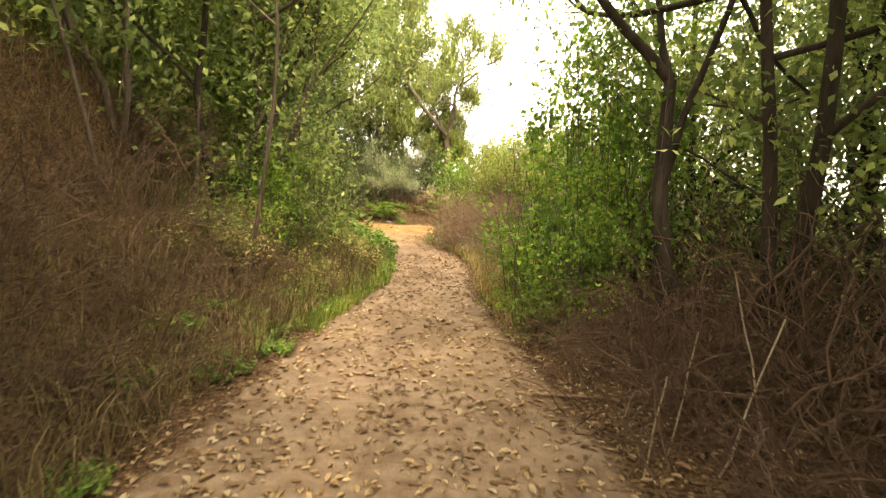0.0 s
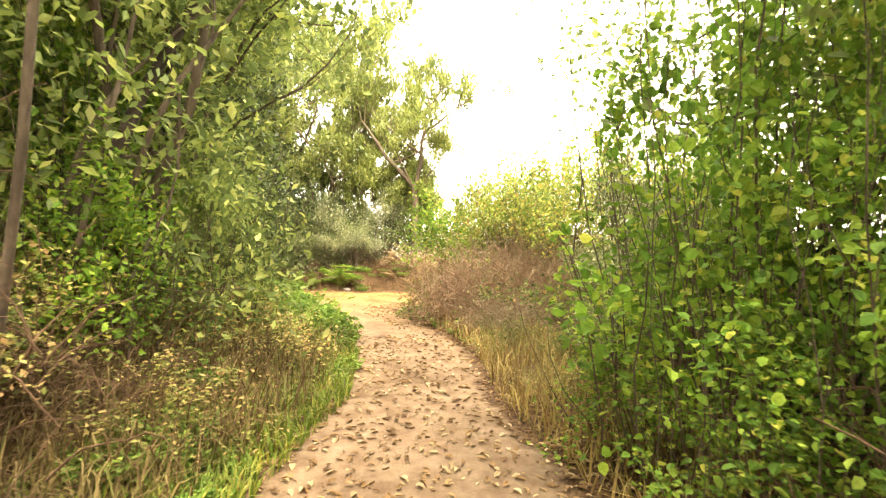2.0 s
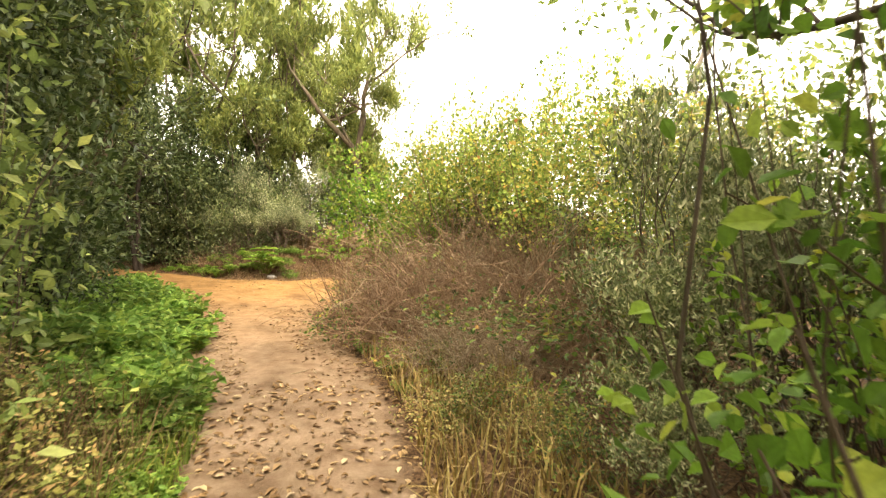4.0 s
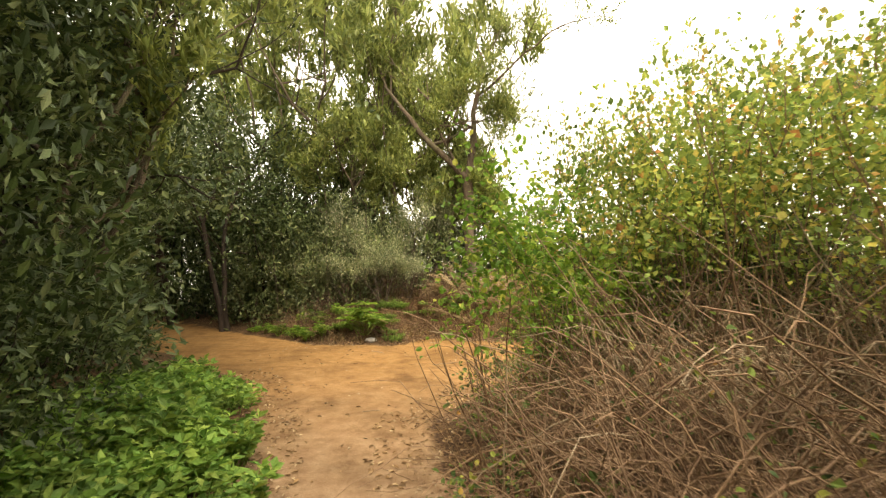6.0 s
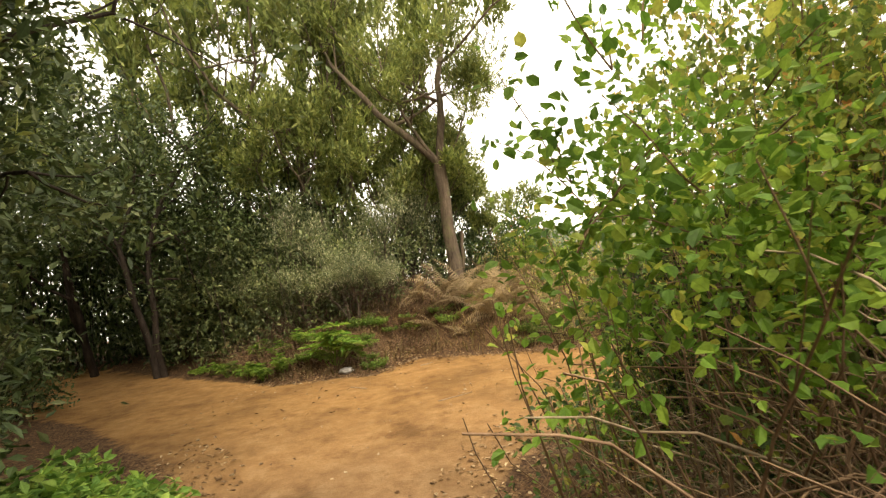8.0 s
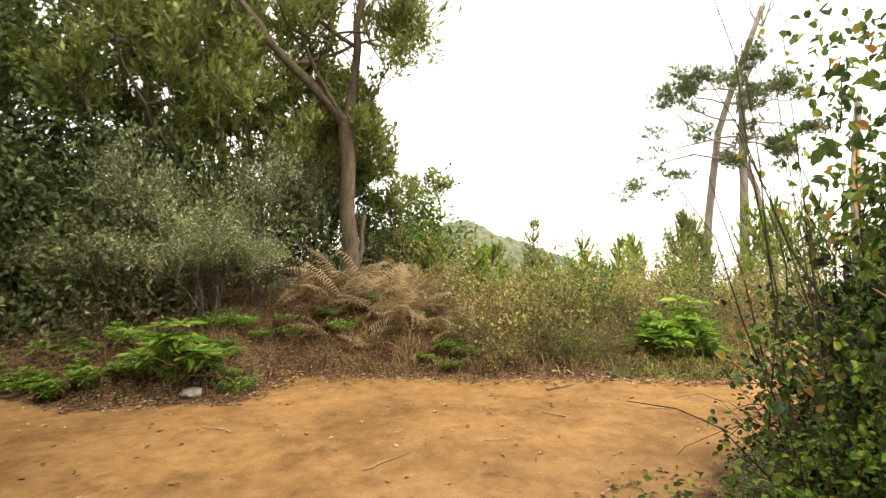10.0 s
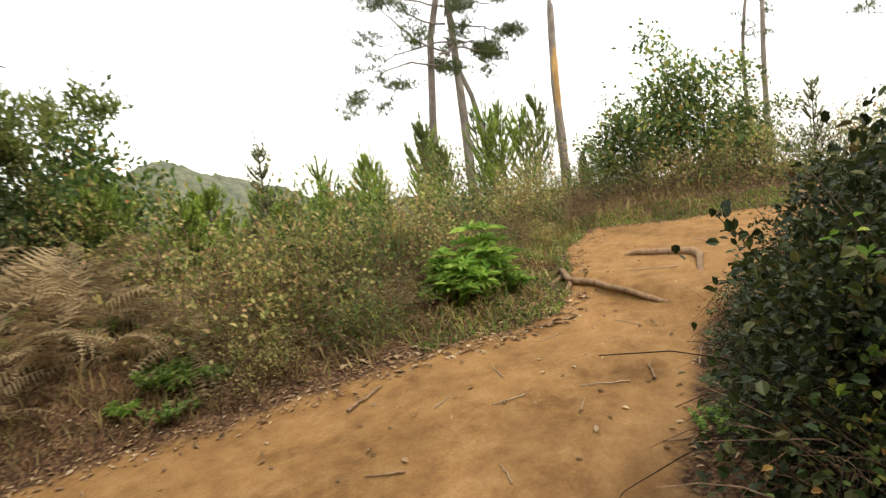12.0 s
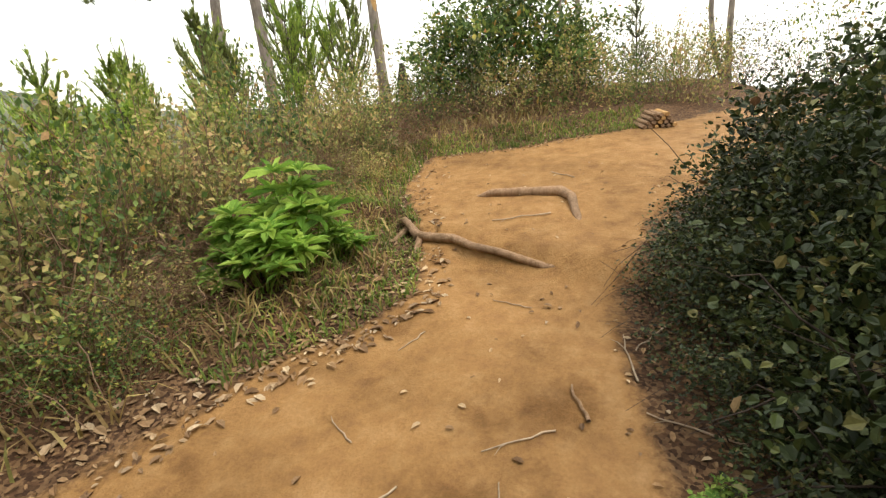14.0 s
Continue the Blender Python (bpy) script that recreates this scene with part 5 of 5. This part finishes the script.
# ---- tall pines on the crest ----
def flat_pine():
    """The old pine: two bare leaning stems, dead top, flat plates of needles."""
    rng = np.random.default_rng(271)
    ob = thing("pine_tree", "tall old pine with bare pale trunks and flat needle plates", "tree", "pines on the crest")
    s = np.linspace(0, 1, 10)
    main = np.stack([0.12 * np.sin(s * 3) - 0.1 * s + 0.12 * s ** 3, 0 * s, -2 + 8.5 * s], 1)
    twin = np.stack([np.interp(s, [0, 0.45, 0.7, 0.8, 1], [-1.2, -0.85, -0.55, -0.15, 0.6]), 0.1 + 0 * s, -2 + 10.9 * s], 1)
    stub = np.stack([0.95 - 0.25 * s - 0.6 * s ** 4 + 0.05 * np.sin(s * 8), 0 * s, -2 + 6.2 * s], 1)
    part("trunk", mesh("trunk", *tubes(main[None], np.linspace(0.19, 0.09, 10)[None], 9), PINEBARK, True), ob)
    part("trunk", mesh("trunk", *tubes(twin[None], np.linspace(0.15, 0.08, 10)[None], 9), PINEBARK, True), ob)
    part("trunk", mesh("trunk", *tubes(stub[None], np.linspace(0.14, 0.07, 10)[None], 9), PINEBARK, True), ob)
    P, Q, tips = [], [], []
    for z, a, L in [(4.3, 3.1, 3.0), (4.8, 3.3, 2.6), (5.1, 2.8, 2.4), (5.6, 3.2, 2.2), (6.1, 3.0, 1.8), (6.5, 3.4, 1.2), (4.9, 0.1, 1.3), (5.4, -0.2, 1.7), (5.9, 0.2, 1.6), (6.3, 0.0, 1.5), (6.6, 0.5, 1.0), (5.2, 1.6, 1.6), (5.8, 4.7, 1.6), (6.4, 1.2, 1.1), (4.7, 4.2, 1.6), (5.0, 0.8, 1.4)]:
        p, q, t, d = grow((-0.1, 0, z), unit(np.array([np.cos(a), np.sin(a), 0.15])), L * 0.68, 0.035, 2, rng, 3, 0.3, 0.03, 0.6, 0.6)
        P.extend(p), Q.extend(q), tips.append(t)
    for a, L, up in ((2.3, 1.7, 1.6), (0.8, 1.5, 1.9), (3.3, 1.1, 0.9), (5.2, 1.0, 1.4)):
        p, q, t, d = grow(twin[-1] - (0, 0, 0.6), unit(np.array([np.cos(a), np.sin(a) * 0.4, up])), L * 0.6, 0.035, 2, rng, 2, 0.35, 0.05, 0.65, 0.6)
        P.extend(p), Q.extend(q)
    part("bough_mass", mesh("bough_mass", *tubes(np.array(P), np.array(Q), 5), PINEBARK, True), ob)
    tips = np.concatenate(tips)
    n = 4000
    at = tips[rng.integers(0, len(tips), n)] + rng.normal(0, 0.16, (n, 3)) * np.array([1, 1, 0.35])
    ax = unit(rng.normal(0, 0.6, (n, 3)) + np.array([0, 0, 0.9]))
    part("foliage", mesh("foliage", *leaves(np.repeat(at, 14, 0), np.repeat(ax, 14, 0), 0.15, 0.012, rng, 0.55), PINEOLD), ob)
    return ob


rooted(flat_pine(), 12.0, 24.0, 1.0, -46, 0.0, 1.0, -0.2)


def snag():
    """A dead stem broken off at the top, its bark gone on one side."""
    ob = thing("snag", "broken dead pine trunk with orange bare wood showing", "tree", "pines on the crest")
    s = np.linspace(0, 1, 14)
    line = np.stack([0.06 * np.sin(s * 7) + 0.08 * s, 0 * s, -1.0 + 6.0 * s], 1)
    part("trunk", mesh("trunk", *tubes(line[None], (np.linspace(0.15, 0.085, 14) * (1 + 0.08 * np.sin(np.arange(14) * 2.3)))[None], 9), PINEBARK, True), ob)
    strip = line[7:12] + np.array([-0.035, -0.05, 0])
    part("bare_wood", mesh("bare_wood", *tubes(strip[None], np.array([[0.03, 0.085, 0.08, 0.085, 0.02]]), 9), BAREWOOD, True), ob, "orange wood where the bark has come off")
    for dx, L in ((-0.05, 0.28), (0.03, 0.16), (0.0, 0.4)):
        q = line[-1] + np.array([dx, 0, -0.06])
        part("splinter", mesh("splinter", *tubes(np.stack([q, q + (dx * 0.3, 0.0, L * 0.5), q + (dx * 0.7, 0, L)])[None], np.array([[0.05, 0.035, 0.005]]), 5), PINEBARK, True), ob)
    return ob


rooted(snag(), 12.05, 20.8, 1.0, 0, 0.0, 1.0, 0.0)
short = thing("tree_stump", "short dark broken stump in the scrub", "tree stump", "pines on the crest")
part("trunk", mesh("trunk", *tubes(np.array([[(0, 0, -0.4), (0.02, 0, 0.3), (0.0, 0, 0.9), (0.03, 0, 1.25)]]), np.array([[0.17, 0.14, 0.13, 0.05]]), 9), BARKDARK, True), short)
rooted(short, 12.35, 20.4, 1.0, 0, 0.0, 1.0, 0.0)


def bare_tree(seed, height, label, n=300):
    """A tall bare pine with a curved double stem and a few needle tufts."""
    rng = np.random.default_rng(seed)
    ob = thing("pine_tree", label, "tree", "pines on the crest")
    s = np.linspace(0, 1, 10)
    a = np.stack([-0.5 * s * (1 - s) - 0.15 * s, 0 * s, -0.6 + height * s], 1)
    b = np.stack([-1.6 * s ** 0.8 * (1.25 - s), 0.1 * s, 0.3 + height * 0.86 * s], 1)
    for line, r in ((a, 0.1), (b, 0.075)):
        part("trunk", mesh("trunk", *tubes(line[None], np.linspace(r, r * 0.45, 10)[None], 8), PINEBARK, True), ob)
    P, Q, tips = [], [], []
    for line in (a, b):
        for j in (6, 7, 8, 9, 9):
            h = unit(np.array([rng.normal(0, 1), rng.normal(0, 1), 0.6]))
            p, q, t, d = grow(line[j], h, 0.7, 0.025, 2, rng, 3, 0.3, 0.05, 0.65, 0.6)
            P.extend(p), Q.extend(q), tips.append(t)
    part("bough_mass", mesh("bough_mass", *tubes(np.array(P), np.array(Q), 5), PINEBARK, True), ob)
    tips = np.concatenate(tips)
    at = tips[rng.integers(0, len(tips), n)] + rng.normal(0, 0.1, (n, 3)) * np.array([1, 1, 0.5])
    part("foliage", mesh("foliage", *leaves(np.repeat(at, 14, 0), np.tile([0, 0, 0.6], (n * 14, 1)), 0.14, 0.012, rng, 0.6), PINEOLD), ob)
    return ob


rooted(bare_tree(281, 7.0, "tall bare curved pine stems with few needles"), 16.6, 16.8, 1.0, -80, 0.0, 1.0, -0.6)
rooted(bare_tree(282, 4.6, "smaller pine with thin flat needle tufts", 900), 15.6, 13.2, 1.0, -60, 0.0, 1.0, -0.4)


# ---- roots and wood on the trail ----
def root(name, label, pts, rads, side_roots=()):
    """A root laid bare by feet: it follows the earth's edge and sinks at its ends."""
    ob = thing(name, label, "root", "bare roots on the trail")
    p = np.array([(x, y, floor_at(x, y) + dz - 0.014) for x, y, dz in pts])
    t = np.linspace(0, len(p) - 1, 6 * len(p))
    fine = np.stack([np.interp(t, range(len(p)), p[:, i]) for i in range(3)], 1)
    rng = np.random.default_rng(len(pts))
    fine += np.stack([np.interp(t, np.arange(len(p)), w) for w in rng.normal(0, 0.018, (3, len(p)))], 1)
    base = fine[0].copy()
    ob.location = base
    r = np.interp(t, range(len(p)), rads) * np.interp(t, np.linspace(0, len(p) - 1, 2 * len(p)), rng.uniform(0.85, 1.15, 2 * len(p)))
    part("root", mesh("root", *tubes((fine - base)[None], r[None], 9), ROOTWOOD, True), ob)
    for q in side_roots:
        q = np.array([(x, y, floor_at(x, y) + dz) for x, y, dz in q])
        part("side_root", mesh("side_root", *tubes((q - base)[None], np.linspace(0.03, 0.012, len(q))[None], 7), ROOTWOOD, True), ob)
    return ob


root("root", "bare brown root holding the earth step of the trail", [(4.57, 16.79, -0.03), (4.35, 16.62, 0.015), (4.15, 16.43, 0.02), (4.11, 16.14, 0.035), (3.97, 15.92, 0.02), (3.87, 15.7, 0.025), (3.80, 15.4, 0.01), (3.70, 15.08, -0.02)],
     [0.02, 0.03, 0.036, 0.036, 0.03, 0.028, 0.025, 0.012], [[(4.15, 16.43, 0.0), (4.02, 16.42, 0.0), (3.92, 16.38, -0.005), (3.8, 16.36, -0.03)], [(4.3, 16.6, 0.0), (4.14, 16.66, 0.0), (4.0, 16.72, -0.03)]])
root("root", "smooth worn root across the upper trail", [(5.0, 16.3, -0.04), (5.0, 16.08, 0.015), (5.04, 15.8, 0.04), (4.98, 15.5, 0.045), (4.85, 15.38, 0.04), (4.6, 15.31, 0.02), (4.35, 15.26, -0.01), (4.18, 15.22, -0.04)], [0.02, 0.036, 0.046, 0.048, 0.042, 0.034, 0.026, 0.015])


def stick(x, y, turn, L, r, mat, rng, label, lift=0.005):
    ob = thing("twig", label, "twig", "twigs on the trail")
    k = 7
    s = np.linspace(-0.5, 0.5, k)
    px, py = x + s * L * math.cos(turn), y + s * L * math.sin(turn)
    bendy = rng.normal(0, 0.02 * L, k)
    px, py = px - bendy * math.sin(turn), py + bendy * math.cos(turn)
    p = np.stack([px, py, land(px, py) + r + lift], 1)
    base = np.array([x, y, floor_at(x, y)])
    ob.location = base
    part("stem", mesh("stem", *tubes((p - base)[None], np.linspace(r, r * 0.55, k)[None], 6), mat, True), ob)
    if L > 0.25:
        q = p[4] - base
        e = q + np.array([math.cos(turn + 0.6), math.sin(turn + 0.6), 0.02]) * L * 0.25
        part("side_twig", mesh("side_twig", *tubes(np.stack([q, (q + e) / 2 + (0, 0, 0.01), e])[None], np.array([[r * 0.5, r * 0.4, r * 0.2]]), 5), mat, True), ob)
    return ob


for x, y, a, L, r in [(2.23, 15.2, 2.2, 0.3, 0.006), (2.5, 15.02, 0.5, 0.22, 0.012), (1.98, 14.52, 2.5, 0.55, 0.011), (1.8, 15.6, 2.6, 0.22, 0.006), (2.1, 15.9, 1.0, 0.2, 0.005), (0.9, 15.7, 2.3, 0.2, 0.009), (2.9, 14.85, 0.2, 0.4, 0.007),
                      (2.45, 14.6, 1.2, 0.35, 0.007), (4.4, 15.7, 2.0, 0.45, 0.008), (1.4, 16.45, 0.2, 0.35, 0.016), (0.2, 15.3, 2.9, 0.18, 0.005), (-0.6, 15.2, 0.5, 0.4, 0.006), (-1.7, 16.2, 2.4, 0.3, 0.007), (-0.9, 17.2, 0.6, 0.2, 0.008),
                      (3.3, 15.5, 1.3, 0.25, 0.005), (2.8, 15.9, 2.8, 0.2, 0.005), (1.2, 15.2, 1.0, 0.16, 0.005), (3.1, 14.75, 2.6, 0.3, 0.008), (5.6, 15.6, 1.0, 0.3, 0.008), (1.95, 15.2, 0.3, 0.14, 0.005), (0.75, 4.75, 2.9, 0.4, 0.012), (0.95, 3.5, 3.0, 0.6, 0.02),
                      (-0.4, 9.8, 0.9, 0.2, 0.006), (-1.2, 13.0, 0.2, 0.16, 0.005), (1.6, 15.95, 0.1, 0.16, 0.005)]:
    stick(x, y, a, L, r * 0.75, ROOTWOOD if r > 0.008 else CANEPALE, R, "dry brown twig lying on the earth")


def log_pile():
    ob = thing("log_pile", "small pile of split reddish firewood at the trail's end", "log pile")
    rng = np.random.default_rng(291)
    for row in range(4):
        for j in range(6 - row):
            p = np.array([(-0.28, -0.3 + 0.11 * j + 0.05 * row, 0.05 + 0.085 * row), (0.0, -0.3 + 0.11 * j + 0.05 * row + rng.normal(0, 0.01), 0.05 + 0.085 * row), (0.28, -0.3 + 0.11 * j + 0.05 * row, 0.05 + 0.085 * row)])
            v, f = tubes(p[None], np.array([[0.048, 0.05, 0.047]]) * rng.uniform(0.8, 1.1), 6)
            ends = np.array([[0, 1, 2, 3], [3, 4, 5, 0], [12, 13, 14, 15], [15, 16, 17, 12]])
            part("log", mesh("log", v, np.concatenate([f, ends]), ROOTWOOD if (row + j) % 3 else BAREWOOD), ob)
    return ob


rooted(log_pile(), 7.75, 14.85, 0.65, 20, 0.0, 0.8)
cut = thing("tree_stump", "low sawn tree stump beside the upper trail", "tree stump")
v, f = tubes(np.array([[(0, 0, -0.1), (0, 0, 0.05), (0.01, 0, 0.25), (0.01, 0, 0.32)]]), np.array([[0.3, 0.25, 0.22, 0.215]]), 14)
part("bole", mesh("bole", v, f, BARK, True), cut)
v, f = tubes(np.array([[(0.01, 0, 0.318), (0.01, 0, 0.324), (0.01, 0.0, 0.326)]]), np.array([[0.212, 0.21, 0.001]]), 14)
part("cut_face", mesh("cut_face", v, f, SAWN), cut, "pale sawn top")
rooted(cut, 7.1, 13.65, 0.8, 0, 0.0)
rock = thing("stone", "pale stone among the herbs", "stone")
bm = bmesh.new()
bmesh.ops.create_icosphere(bm, subdivisions=2, radius=0.09)
for vert in bm.verts:
    vert.co = Vector((vert.co.x * 1.3, vert.co.y, vert.co.z * 0.6)) * (1 + 0.2 * noise.noise(vert.co * 12))
me = bpy.data.meshes.new("stone")
bm.to_mesh(me)
bm.free()
me.materials.append(STONE)
part("rock", me, rock)
rooted(rock, -2.0, 17.22, 1.0, 30, 0.0)

# ---- upright sticks by the bend ----
for x, y, h, lean in ((-0.1, 10.9, 0.95, 0.04), (-0.2, 12.3, 0.7, -0.05), (0.1, 11.3, 0.8, 0.2), (1.4, 2.7, 0.8, 0.1), (1.55, 2.45, 0.9, 0.25), (1.9, 2.6, 1.1, -0.3), (1.2, 2.5, 0.6, 0.15)):
    ob = thing("dry_stalk", "thin pale dry stalk standing at the trail's edge", "stalk", "dry stalks")
    line = arcs(np.zeros((1, 3)), np.array([[lean, 0.02, 1.0]]), [h], [0.05], R, 7, 0.03)
    part("stem", mesh("stem", *tubes(line, np.linspace(0.007, 0.004, 7)[None], 5), CANEPALE, True), ob)
    rooted(ob, x, y)


# ---- fallen leaves ----
def litter(name, label, x, y, size, rng):
    at = np.stack([x, y, land(x, y) + 0.01], 1)
    a = rng.uniform(0, 6.28, len(x))
    flat = np.stack([np.cos(a), np.sin(a), rng.normal(0, 0.18, len(x))], 1)
    return tagged(new(name, mesh(name, *leaves(at, flat, size, size * 0.5, rng, 0.08, 4.0, 0.2, True), LITTER)), label, "fallen leaves", kind="stuff")


for size, zones in ((0.07, ((520, (-1.6, 1.7, -0.5, 5.0), -0.4, 3), (300, (0.6, 2.6, 0.5, 5.0), -1.2, 0.0), (170, (1.6, 4.0, 15.9, 17.2), -0.3, 0.25))), (0.055, ((5200, (-1.6, 1.6, -0.5, 9.5), -0.35, 3), (2600, (0.6, 3.0, 0.5, 6.5), -1.6, 0.0))),
                    (0.042, ((1800, (-3.2, 1.0, 9.5, 15.5), -0.2, 0.5), (2000, (-1.5, 8, 15.5, 18.5), -0.4, 0.22), (320, (-3.5, 6, 10, 17.5), 0.2, 3), (1600, (-3.5, -1, 15.5, 18.5), -0.8, 0.1), (180, (0.0, 5, 13.4, 15.0), -0.4, 0.12)))):
    px, py = [], []
    for n, box, lo, hi in zones:
        a, b = beside(n, *box, lo, hi, R)
        px.append(a), py.append(b)
    litter("fallen_leaves", "dry brown fallen leaves scattered over the trail", np.concatenate(px), np.concatenate(py), size, R)
